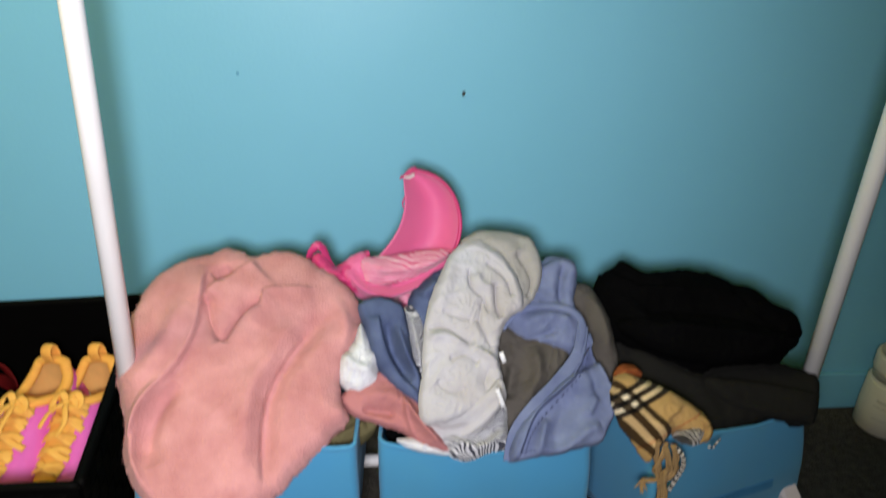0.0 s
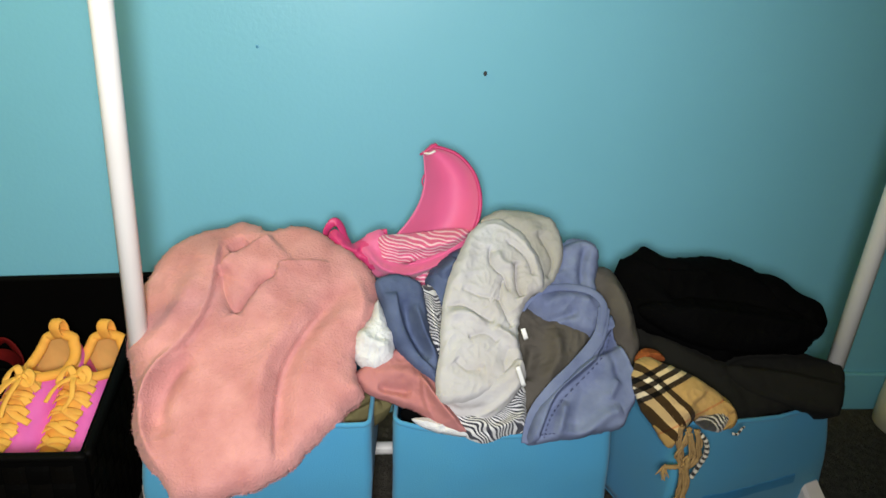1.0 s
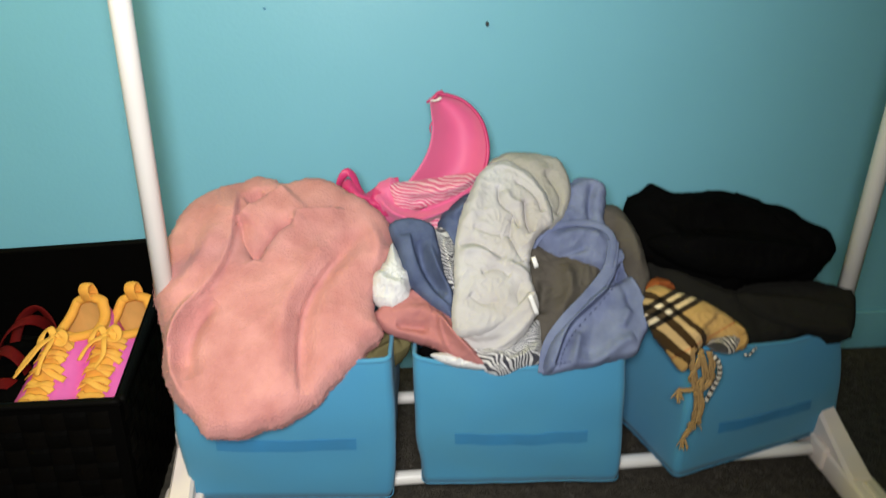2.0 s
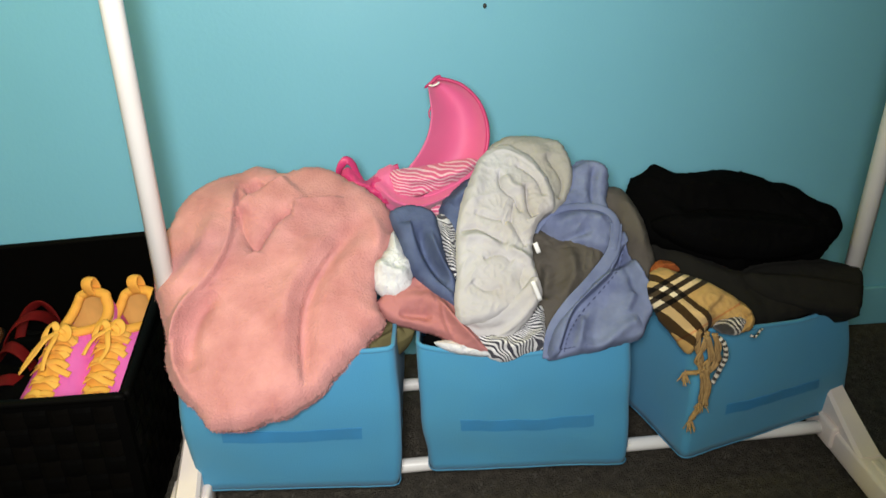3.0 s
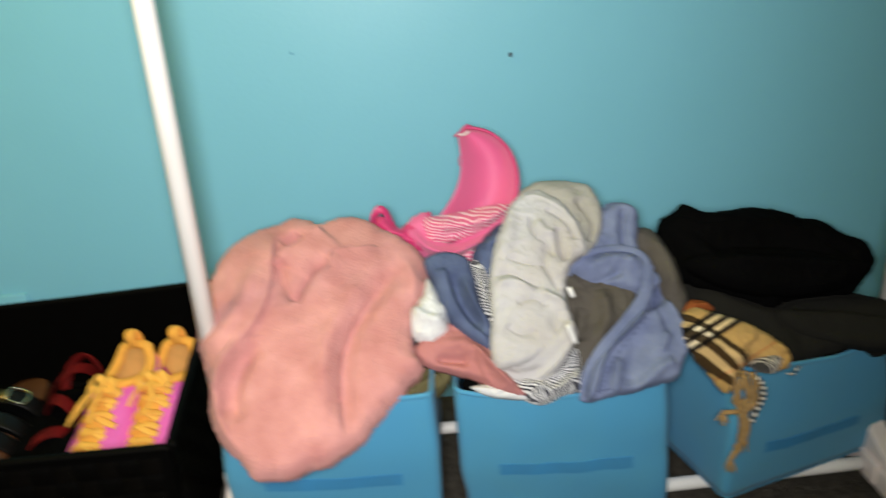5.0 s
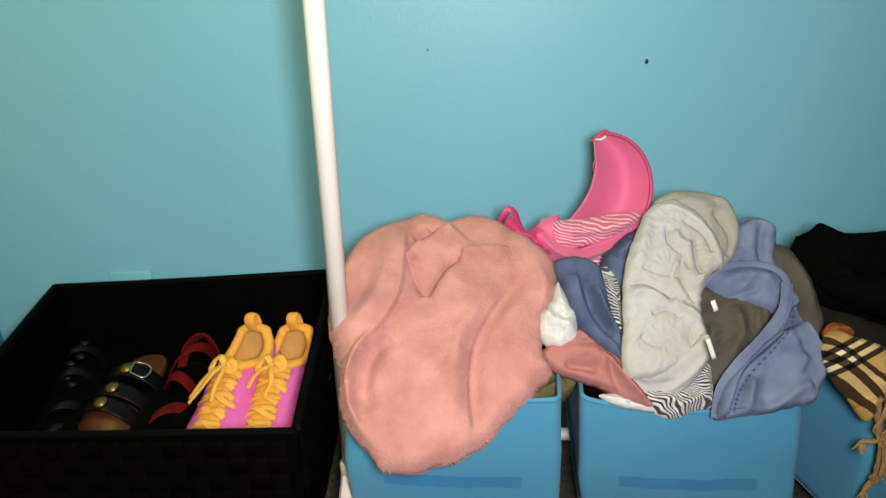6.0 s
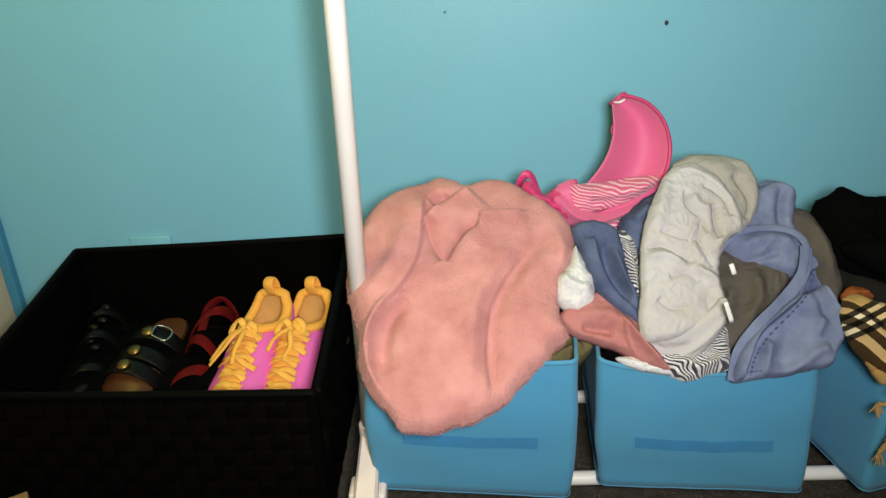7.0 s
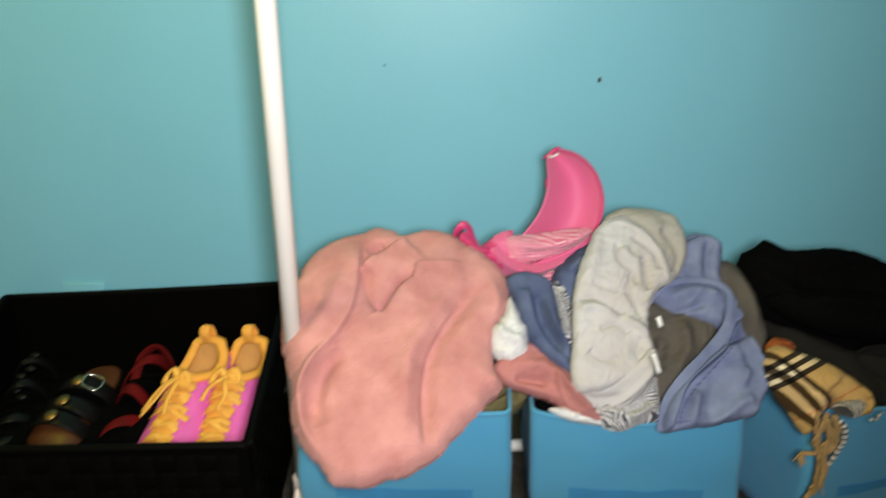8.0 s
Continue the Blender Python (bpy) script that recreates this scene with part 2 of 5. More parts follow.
def tube(points, radius, count=24, sides=10, flat=1.0, up=(0, 0, 1), taper=0.0, twist=0.0, axis=None):
    """A tube or flat ribbon along a smooth line, with closed ends. flat: its thickness against its width."""
    line = [Vector(q) for q in smooth_line(points, count)]
    bm = bmesh.new()
    lay = bm.loops.layers.uv.new("UVMap")
    rings = []
    for i, q in enumerate(line):
        d = (line[min(i + 1, count - 1)] - line[max(i - 1, 0)]).normalized()
        side = d.cross(Vector(up))
        side = side.normalized() if side.length > 1e-4 else Vector((1, 0, 0))
        if axis:
            side = Vector(axis)
        nor = side.cross(d)
        r = radius * (1 - taper * i / (count - 1))
        ring = []
        for k in range(sides):
            a = 2 * math.pi * k / sides + twist * i
            ring.append(bm.verts.new(q + side * (math.cos(a) * r) + nor * (math.sin(a) * r * flat)))
        rings.append(ring)
    for i in range(count - 1):
        for k in range(sides):
            f = bm.faces.new((rings[i][k], rings[i][(k + 1) % sides], rings[i + 1][(k + 1) % sides], rings[i + 1][k]))
            for lp, uv in zip(f.loops, ((k, i), (k + 1, i), (k + 1, i + 1), (k, i + 1))):
                lp[lay].uv = (uv[0] * 0.002, uv[1] * 0.003)
    bm.faces.new(list(reversed(rings[0])))
    bm.faces.new(rings[-1])
    bmesh.ops.recalc_face_normals(bm, faces=bm.faces)
    return bm


def lathe(profile, at, sides=48):
    bm = bmesh.new()
    rings = [[bm.verts.new((at[0] + r * math.cos(2 * math.pi * k / sides), at[1] + r * math.sin(2 * math.pi * k / sides), at[2] + z)) for k in range(sides)] for r, z in profile]
    for a, b in zip(rings, rings[1:]):
        for k in range(sides):
            bm.faces.new((a[k], a[(k + 1) % sides], b[(k + 1) % sides], b[k]))
    bm.faces.new(list(reversed(rings[0])))
    bm.faces.new(rings[-1])
    return bm


def fold_height(u, v, folds):
    """Relief along smooth lines on the cloth. kind "": round ridge or valley; "s": soft step; "v": sharp crease; "e": an edge lying over, raised on the left of the line."""
    h = np.zeros_like(u)
    for pts, width, height, kind in folds:
        line = smooth_line(pts, 22)
        best, side, along = np.full_like(u, 9.0), np.zeros_like(u), np.zeros_like(u)
        for i, (a, b) in enumerate(zip(line, line[1:])):
            d = b - a
            k = np.clip(((u - a[0]) * d[0] + (v - a[1]) * d[1]) / (d @ d + 1e-12), 0, 1)
            du, dv = u - a[0] - k * d[0], v - a[1] - k * d[1]
            dist = np.hypot(du, dv)
            near = dist < best
            best = np.where(near, dist, best)
            side = np.where(near, d[0] * dv - d[1] * du, side)
            along = np.where(near, (i + k) / 21, along)
        fade = np.clip(np.minimum(along, 1 - along) / 0.14, 0, 1)
        fade = fade * fade * (3 - 2 * fade)
        x = np.sign(side) * best
        if kind == "s":
            h -= height * np.tanh(x / (0.35 * width)) * np.exp(-(best / (3.0 * width)) ** 2)
        elif kind == "e":
            h += height * fade * (0.5 + 0.5 * np.tanh(x / 0.0016)) * np.exp(-np.maximum(x, 0) / width)
        elif kind == "v":
            h += height * fade * np.exp(-best / width)
        else:
            h += height * np.clip(np.minimum(along, 1 - along) / 0.25 + 0.15, 0, 1) * np.exp(-(best / width) ** 2)
    return h


def hem_distance(u, v, o):
    """How far each point of the cloth lies from its outline."""
    best = np.full_like(u, 9.0)
    for a, b in zip(o, np.roll(o, -1, 0)):
        d = b - a
        k = np.clip(((u - a[0]) * d[0] + (v - a[1]) * d[1]) / (d @ d + 1e-12), 0, 1)
        best = np.minimum(best, np.hypot(u - a[0] - k * d[0], v - a[1] - k * d[1]))
    return best


def cloth(plane, outline, folds=(), front=0.035, back=0.05, puff=4.0, crease=0.006, pitch=26.0, grain=(1.0, 1.0), edge=0.0015, seed=0.0, steps=(210, 60), lift=0.0, middle=None, sag=0.0, deep=1.45, fade=0.55, hem=0.006, flat=0.6):
    """A crumpled garment: a closed puffed body with the outline given on a leaning plane, with folds and creases on its front.
    plane: y, z of its lower line and its lean from upright in degrees; outline: points across and up that plane; hem: the width over which
    its thickness rises from the edge; flat: how far it lies as a sheet rather than a puffed bundle."""
    y0, z0, lean = plane
    lean = radians(lean)
    segs, rings = steps
    o = smooth_line(outline, segs, True)
    wob = np.array([noise.noise((a[0] * 140, a[1] * 140, seed)) + 0.6 * noise.noise((a[0] * 420, a[1] * 420, seed + 5)) for a in o])
    c = np.array(middle) if middle else o.mean(0)
    away = o - c
    wob = wob + 1.6 * np.array([noise.noise((a[0] * 38, a[1] * 38, seed + 2)) for a in o])
    o = o + away / np.linalg.norm(away, axis=1, keepdims=True) * (wob * edge)[:, None]
    r = np.concatenate([[0.0], np.linspace(0.04, 1, rings) ** 0.75])
    u = c[0] + r[:, None] * (o[:, 0] - c[0])[None]
    v = c[1] + r[:, None] * (o[:, 1] - c[1])[None]
    body = np.sqrt(np.maximum(0, 1 - r ** puff))[:, None] * np.ones(segs)
    wr = np.zeros_like(u)
    for i in range(u.shape[0]):
        for k in range(segs):
            a, b = u[i, k] * pitch * grain[0], v[i, k] * pitch * grain[1]
            wx = noise.noise((a * 0.6, b * 0.6, seed + 9.0))
            n1 = 1 - 2 * abs(noise.noise((a + wx, b - wx, seed)))
            n2 = 1 - 2 * abs(noise.noise((2.3 * a - wx, 2.3 * b + wx, seed + 3.0)))
            wr[i, k] = 0.62 * n1 + 0.3 * n2 + 0.16 * noise.noise((6 * a, 6 * b, seed))
    high = np.clip((v - c[1]) / (o[:, 1].max() - c[1]), 0, 1)
    body = body * (1 - fade * high ** 2)
    off = hem_distance(u, v, o[::2])
    body = (1 - flat) * body + flat * (1 - np.exp(-(off / hem) ** 1.3)) * (1 - 0.5 * fade * high ** 2)
    rim = 0.12 + 0.88 * (1 - np.exp(-off / 0.004))
    h = lift * (1 - 0.8 * high ** 2) + front * body + rim * (crease * wr + deep * fold_height(u, v, folds))
    hb = lift * (1 - 0.8 * high ** 2) - back * np.sqrt(np.maximum(0, 1 - r ** 2.5))[:, None] * np.ones(segs)
    drop = sag * np.maximum(0, -(v - c[1])) ** 2
    bm = bmesh.new()
    lay = bm.loops.layers.uv.new("UVMap")
    sl, cl = math.sin(lean), math.cos(lean)

    def place(uu, vv, hh):
        return (uu, y0 + vv * sl - hh * cl, z0 + vv * cl + hh * sl)

    def sheet(hh, idx, flip, shared):
        grid = []
        for i in idx:
            if shared and i == idx[-1]:
                grid.append(shared)
            elif i == 0:
                grid.append([bm.verts.new(place(c[0], c[1], hh[0].mean()))] * segs)
            else:
                grid.append([bm.verts.new(place(u[i, k], v[i, k], hh[i, k] - drop[i, k])) for k in range(segs)])
        for a in range(len(grid) - 1):
            for k in range(segs):
                k2 = (k + 1) % segs
                q = [grid[a][k], grid[a + 1][k], grid[a + 1][k2], grid[a][k2]]
                at = [(idx[a], k), (idx[a + 1], k), (idx[a + 1], k2), (idx[a], k2)]
                if idx[a] == 0:
                    q, at = q[:3], at[:3]
                if flip:
                    q, at = q[::-1], at[::-1]
                f = bm.faces.new(q)
                for lp, (i, j) in zip(f.loops, at):
                    lp[lay].uv = (u[i, j], v[i, j])
        return grid[-1]

    outer = sheet(h, list(range(len(r))), False, None)
    sheet(hb, list(range(0, len(r) - 1, 4)) + [len(r) - 1], True, outer)
    bmesh.ops.recalc_face_normals(bm, faces=bm.faces)
    return bm


def fuzz(bm, count, length, seed, steep=1.0):
    """Short loose fibres along the hems and folds of a pile fabric, where its surface turns away."""
    rnd = random.Random(seed)
    bm.normal_update()
    out = bmesh.new()
    face = Vector((0, -0.59, 0.81))
    fs = [f for f in bm.faces if f.normal.y < 0.35 and f.normal.dot(face) < steep]
    areas = np.cumsum([f.calc_area() for f in fs])
    for _ in range(count):
        f = fs[min(int(np.searchsorted(areas, rnd.random() * areas[-1])), len(fs) - 1)]
        c = [v.co for v in f.verts]
        a, b = rnd.random(), rnd.random()
        if a + b > 1:
            a, b = 1 - a, 1 - b
        q = c[0] + (c[1] - c[0]) * a + (c[2] - c[0]) * b
        lean = Vector((rnd.uniform(-1, 1), rnd.uniform(-1, 1), rnd.uniform(-1.2, 0.4))) * 1.4
        tip = q + (f.normal + lean).normalized() * length * rnd.uniform(0.4, 1.1)
        side = (tip - q).cross(f.normal)
        side = side.normalized() * 0.0005 if side.length > 1e-9 else Vector((0.0005, 0, 0))
        out.faces.new((out.verts.new(q - side), out.verts.new(q + side), out.verts.new(tip)))
    return out


def garment(name, bm, material, label, category, group=""):
    """A garment that is one thing, its origin at its lowest middle."""
    xs = [v.co for v in bm.verts]
    at = Vector((sum(p.x for p in xs) / len(xs), sum(p.y for p in xs) / len(xs), min(p.z for p in xs)))
    return tagged(link(name, bm, material, at), label, category, group)


# ---- the room ----
def structure(name, bm, material, label, parent=None):
    ob = link(name, bm, material, smooth=False)
    return tagged(ob, label, kind="structure")


structure("floor", block((-1.9, -3.2, -0.08), (2.3, 0.12, 0.0)), CARPET, "dark grey-brown short pile carpet floor")
wall_north = structure("wall_north", block((-1.165, 0.0, 0.0), (2.3, 0.12, 2.4)), WALL, "satin turquoise blue painted wall")
structure("wall_west", block((-1.285, -3.2, 0.0), (-1.165, 0.12, 2.4)), CREAM, "cream painted side wall")
structure("wall_east", block((2.3, -3.2, 0.0), (2.42, 0.12, 2.4)), WALL, "turquoise blue painted side wall")
structure("wall_south", block((-1.285, -3.32, 0.0), (2.42, -3.2, 2.4)), CREAM, "cream painted wall behind the viewer")
structure("ceiling", block((-1.285, -3.32, 2.4), (2.42, 0.12, 2.5)), CEIL, "plain white ceiling")
structure("baseboard", block((-1.147, -0.010, 0.0), (2.3, 0.0, 0.085), 0.003), WALL, "low baseboard painted blue like the wall")
# 18 mm strip in the corner, coloured deeper blue than the wall
structure("corner_strip", block((-1.165, -0.018, 0.0), (-1.147, 0.0, 2.4), 0.003), WALL_DEEP, "narrow corner strip, deeper blue than the wall")

outlet = thing("outlet_plate", (-0.889, -0.004, 0.17), "wall outlet plate painted over in wall blue", "outlet")
part("plate", block((-0.926, -0.008, 0.168), (-0.852, 0.0, 0.284), 0.0025), WALL, outlet)
part("socket", block((-0.906, -0.0105, 0.232), (-0.872, -0.008, 0.262), 0.001), WALL, outlet)
part("socket", block((-0.906, -0.0105, 0.190), (-0.872, -0.008, 0.220), 0.001), WALL, outlet)

nail = thing("wall_nail", (-0.02, -0.003, 0.632), "small dark nail head stuck in the blue wall", "nail")
bm = bmesh.new()
bmesh.ops.create_uvsphere(bm, u_segments=10, v_segments=6, radius=0.0033)
bmesh.ops.scale(bm, vec=(0.9, 0.8, 1.2), verts=bm.verts)
bmesh.ops.translate(bm, verts=bm.verts, vec=(-0.02, -0.003, 0.632))
part("nail_head", bm, PRINT, nail)
chip = thing("filled_nail_hole", (-0.36, -0.001, 0.655), "tiny filled nail hole painted over on the wall", "wall mark")
part("filler", block((-0.362, -0.0015, 0.653), (-0.358, 0.0, 0.657), 0.0005), WALL_DEEP, chip)


# ---- the garment rack ----
def wedge(x, y, wide, narrow):
    """The sloping bracket that runs from the pole's socket down to the front of the foot."""
    bm = bmesh.new()
    rows = []
    for f in (0.0, 0.12, 0.35, 0.6, 0.85, 1.0):
        w = narrow + (wide - narrow) * f
        top = 0.128 - 0.064 * f ** 0.8
        yy = y + 0.012 - 0.155 * f
        rows.append([bm.verts.new((x + a * w, yy, z)) for a, z in ((-1.0, 0.045), (-1.0, top - 0.006), (-0.75, top), (0.75, top), (1.0, top - 0.006), (1.0, 0.045))])
    for a, b in zip(rows, rows[1:]):
        for k in range(6):
            bm.faces.new((a[k], a[(k + 1) % 6], b[(k + 1) % 6], b[k]))
    bm.faces.new(rows[0])
    bm.faces.new(list(reversed(rows[-1])))
    bmesh.ops.recalc_face_normals(bm, faces=bm.faces)
    return bm


def garment_rack():
    rack = thing("garment_rack", (0.005, -0.27, 0.0), "white tubular metal garment rack with plastic feet on the carpet", "clothes rack")
    for x, y in ((-0.4775, -0.327), (0.487, -0.290)):
        part("pole", lathe([(0.0125, 0.0), (0.0125, 1.52)], (x, y, 0.07), 28), WHITE_METAL, rack)
        part("sleeve", lathe([(0.0165, 0.0), (0.0165, 0.062), (0.0158, 0.066), (0.0130, 0.067)], (x, y, 0.062), 28), WHITE_PLASTIC, rack)
        foot = part("foot", block((x - 0.021, y - 0.373, 0.022), (x + 0.021, y + 0.257, 0.062), 0.006, segments=3), WHITE_PLASTIC, rack, "white moulded plastic foot")
        part("bracket", wedge(x, y, 0.0185, 0.0135), WHITE_PLASTIC, foot, smooth=False)
        part("rib", block((x - 0.006, y - 0.353, 0.060), (x + 0.006, y - 0.150, 0.0655), 0.002), WHITE_PLASTIC, foot)
        for e in (-1, 1):
            part("clamp", block((x + e * 0.0205 - 0.006, y - 0.085, 0.028), (x + e * 0.0205 + 0.006, y - 0.043, 0.068), 0.005, segments=3), WHITE_PLASTIC, foot)
        for f in (-0.313, 0.197):
            part("glide", lathe([(0.016, 0.0), (0.016, 0.022)], (x, y + f, 0.001), 20), WHITE_PLASTIC, foot)
    for y in (-0.350, -0.157):
        part("rail", tube([(-0.465, y - 0.010, 0.0445), (0.0, y, 0.044), (0.475, y + 0.010, 0.0445)], 0.0105, 12, 18), WHITE_METAL, rack)
    return rack


garment_rack()


# ---- the fabric bins ----
def storage_bin(x, y, yaw, width, depth, low, high, sag, seed, label, shift=0.0, slump=(0.0, 0.0), grip=0.40):
    """An open soft box: bulging walls with thickness, sagging rim, hem and a webbing handle. x, y: the middle of its front foot;
    shift: how far its top leans sideways; slump: how far one top corner sinks in and down."""
    m = pose(x, y, low, 0, 0, yaw)
    box = thing("storage_bin", m.translation, label, "storage bin", "fabric bins on the rack")
    rows, rad = 14, 0.011
    tall = high - low

    def ring(inset, f):
        """A closed loop round the box at the share f of its height."""
        out = []
        w, dp = width / 2 - inset, depth / 2 - inset
        rr = max(rad - inset, 0.006)
        corners = [(-w, -dp, 180), (w, -dp, 270), (w, dp, 0), (-w, dp, 90)]
        loop = []
        for cx, cy, a0 in corners:
            ox, oy = cx - math.copysign(rr, cx), cy - math.copysign(rr, cy)
            for j in range(6):
                a = radians(a0 + 90 * j / 5)
                loop.append((ox + rr * math.cos(a), oy + rr * math.sin(a)))
        dense = []
        for (ax, ay), (bx, by) in zip(loop, loop[1:] + loop[:1]):
            k = 14 if math.hypot(bx - ax, by - ay) > 0.05 else 1
            dense += [(ax + (bx - ax) * j / k, ay + (by - ay) * j / k) for j in range(k)]
        for px, py in dense:
            bulge = 0.0045 * math.sin(math.pi * min(max(f, 0), 1)) + 0.003 * noise.noise((px * 9, py * 9, f * 3 + seed)) + 0.0011 * noise.noise((px * 40, py * 40, f * 5 + seed))
            k = 1 + bulge / (width / 2)
            flat_x = max(0, 1 - (px / w) ** 2) if abs(py) > dp * 0.7 else 0
            flat_y = max(0, 1 - (py / dp) ** 2) if abs(px) > w * 0.7 else 0
            dip = f * (sag * (flat_x + 0.5 * flat_y) + 0.004 * noise.noise((px * 12, py * 12, seed)))
            foot = 0.006 * (1 - f) ** 6
            end = f * (0.5 + 0.5 * px / w)
            out.append(m @ Vector((px * k * (1 - foot) + shift * f + slump[0] * end, py * k + depth / 2, tall * f - dip + slump[1] * end)))
        return out

    def wall(inset, top, bottom):
        bm = bmesh.new()
        loops = [[bm.verts.new(q) for q in ring(inset, bottom + (top - bottom) * i / rows)] for i in range(rows + 1)]
        cnt = len(loops[0])
        for a, b in zip(loops, loops[1:]):
            for k in range(cnt):
                bm.faces.new((a[k], a[(k + 1) % cnt], b[(k + 1) % cnt], b[k]))
        return bm, loops

    bm, loops = wall(0.0, 1.0, 0.0)
    bm.faces.new(list(reversed(loops[0])))
    part("body", bm, BIN, box)
    bm, loops = wall(0.005, 0.995, 0.02)
    bm.faces.new(loops[0])
    part("lining", bm, BIN_IN, box)
    outline = [q + Vector((0, 0, 0.001)) for q in ring(0.0022, 1.0)]
    bm = bmesh.new()
    rings = []
    cnt = len(outline)
    for i, q in enumerate(outline):
        d = (outline[(i + 1) % cnt] - outline[i - 1]).normalized()
        side = d.cross(Vector((0, 0, 1))).normalized()
        rings.append([bm.verts.new(q + side * (0.0030 * math.cos(a)) + Vector((0, 0, 0.0042 * math.sin(a)))) for a in [2 * math.pi * k / 8 for k in range(8)]])
    for i in range(cnt):
        for k in range(8):
            bm.faces.new((rings[i][k], rings[i][(k + 1) % 8], rings[(i + 1) % cnt][(k + 1) % 8], rings[(i + 1) % cnt][k]))
    bmesh.ops.recalc_face_normals(bm, faces=bm.faces)
    part("hem", bm, BIN, box, "folded and stitched fabric rim")
    # piping round the foot
    outline = ring(-0.0012, 0.015)
    bm = bmesh.new()
    rings = []
    for i, q in enumerate(outline):
        d = (outline[(i + 1) % cnt] - outline[i - 1]).normalized()
        side = d.cross(Vector((0, 0, 1))).normalized()
        rings.append([bm.verts.new(q + side * (0.0008 * math.cos(a)) + Vector((0, 0, 0.0010 * math.sin(a)))) for a in [2 * math.pi * k / 6 for k in range(6)]])
    for i in range(cnt):
        for k in range(6):
            bm.faces.new((rings[i][k], rings[i][(k + 1) % 6], rings[(i + 1) % cnt][(k + 1) % 6], rings[(i + 1) % cnt][k]))
    bmesh.ops.recalc_face_normals(bm, faces=bm.faces)
    part("piping", bm, BIN, box)
    # webbing handle across the front
    bm = bmesh.new()
    cols = 24
    grid = []
    for layer in (0, 1):
        for r in range(4):
            row = []
            for i in range(cols + 1):
                f = i / cols
                px = (f - 0.5) * 0.185
                bow = 0.005 * math.sin(math.pi * f)
                pz = tall * grip + (r / 3 - 0.5) * 0.019 - 0.7 * bow + 0.002 * noise.noise((px * 30, seed, 1))
                g = pz / tall
                swell = 0.0045 * math.sin(math.pi * g) + 0.003 * noise.noise((px * 9, -depth * 4.5, g * 3 + seed)) + 0.0011 * noise.noise((px * 40, -depth * 20, g * 5 + seed))
                out = -swell * depth / width + 0.0006 - (0.0018 if layer else 0)
                row.append(bm.verts.new(m @ Vector((px + shift * g + slump[0] * g * (0.5 + px / width), out, pz + slump[1] * g * (0.5 + px / width)))))
            grid.append(row)
    for layer in (0, 4):
        for r in range(3):
            for i in range(cols):
                q = (grid[layer + r][i], grid[layer + r][i + 1], grid[layer + r + 1][i + 1], grid[layer + r + 1][i])
                bm.faces.new(q)
    for i in range(cols):
        bm.faces.new((grid[0][i], grid[4][i], grid[4][i + 1], grid[0][i + 1]))
        bm.faces.new((grid[3][i], grid[3][i + 1], grid[7][i + 1], grid[7][i]))
    bmesh.ops.recalc_face_normals(bm, faces=bm.faces)
    part("handle", bm, HANDLE, box, "flat deep blue webbing handle", smooth=False)
    return box


storage_bin(-0.331, -0.3955, -4.2, 0.280, 0.265, 0.0545, 0.284, 0.006, 1.0, "sky blue fabric bin heaped with a pink fleece towel", grip=0.44)
storage_bin(-0.0065, -0.390, -3.4, 0.284, 0.275, 0.0545, 0.270, 0.022, 4.0, "sky blue fabric bin overflowing with mixed clothes", shift=-0.013)
storage_bin(0.3675, -0.355, 16.4, 0.308, 0.280, 0.0545, 0.274, 0.008, 7.0, "sky blue fabric bin set askew, holding dark clothes", slump=(-0.040, -0.028), grip=0.36)


# ---- clothes in the bin with the towel ----
towel = thing("fleece_towel", (-0.37, -0.33, 0.26), "salmon pink fleece towel slung over a blue bin", "towel")
towel_folds = []
towel_folds += [([(-0.468, 0.078), (-0.462, 0.099), (-0.452, 0.124), (-0.435, 0.149), (-0.416, 0.172), (-0.4, 0.204), (-0.393, 0.237), (-0.391, 0.289), (-0.391, 0.328)], 0.06, 0.0095, 'e'), ([(-0.412, 0.161), (-0.441, 0.143), (-0.458, 0.114), (-0.462, 0.077), (-0.452, 0.045), (-0.427, 0.007)], 0.0055, 0.006, ''), ([(-0.409, 0.151), (-0.429, 0.131), (-0.441, 0.103), (-0.442, 0.076), (-0.434, 0.052)], 0.013, -0.011, '')]
towel_folds += [([(-0.326, 0.331), (-0.35, 0.312), (-0.373, 0.295), (-0.39, 0.275)], 0.03, 0.01, 'e'), ([(-0.357, 0.32), (-0.368, 0.31), (-0.379, 0.301)], 0.01, -0.012, ''), ([(-0.387, 0.274), (-0.378, 0.236), (-0.362, 0.208)], 0.008, -0.008, 'v')]
towel_folds += [([(-0.364, 0.206), (-0.349, 0.232), (-0.335, 0.254), (-0.314, 0.267)], 0.007, -0.011, 'v'), ([(-0.244, 0.287), (-0.281, 0.286), (-0.311, 0.281), (-0.315, 0.267), (-0.341, 0.24), (-0.364, 0.206)], 0.026, 0.007, 'e'), ([(-0.221, 0.249), (-0.251, 0.22), (-0.281, 0.18), (-0.3, 0.137), (-0.305, 0.095), (-0.304, 0.059), (-0.302, 0.026)], 0.016, -0.013, '')]
towel_folds += [([(-0.305, 0.022), (-0.309, 0.059), (-0.309, 0.096), (-0.303, 0.137), (-0.283, 0.18), (-0.253, 0.222)], 0.03, 0.006, 'e'), ([(-0.258, 0.239), (-0.294, 0.181), (-0.321, 0.135), (-0.327, 0.067)], 0.016, 0.005, ''), ([(-0.219, 0.272), (-0.201, 0.225), (-0.21, 0.159), (-0.208, 0.105)], 0.008, 0.004, '')]
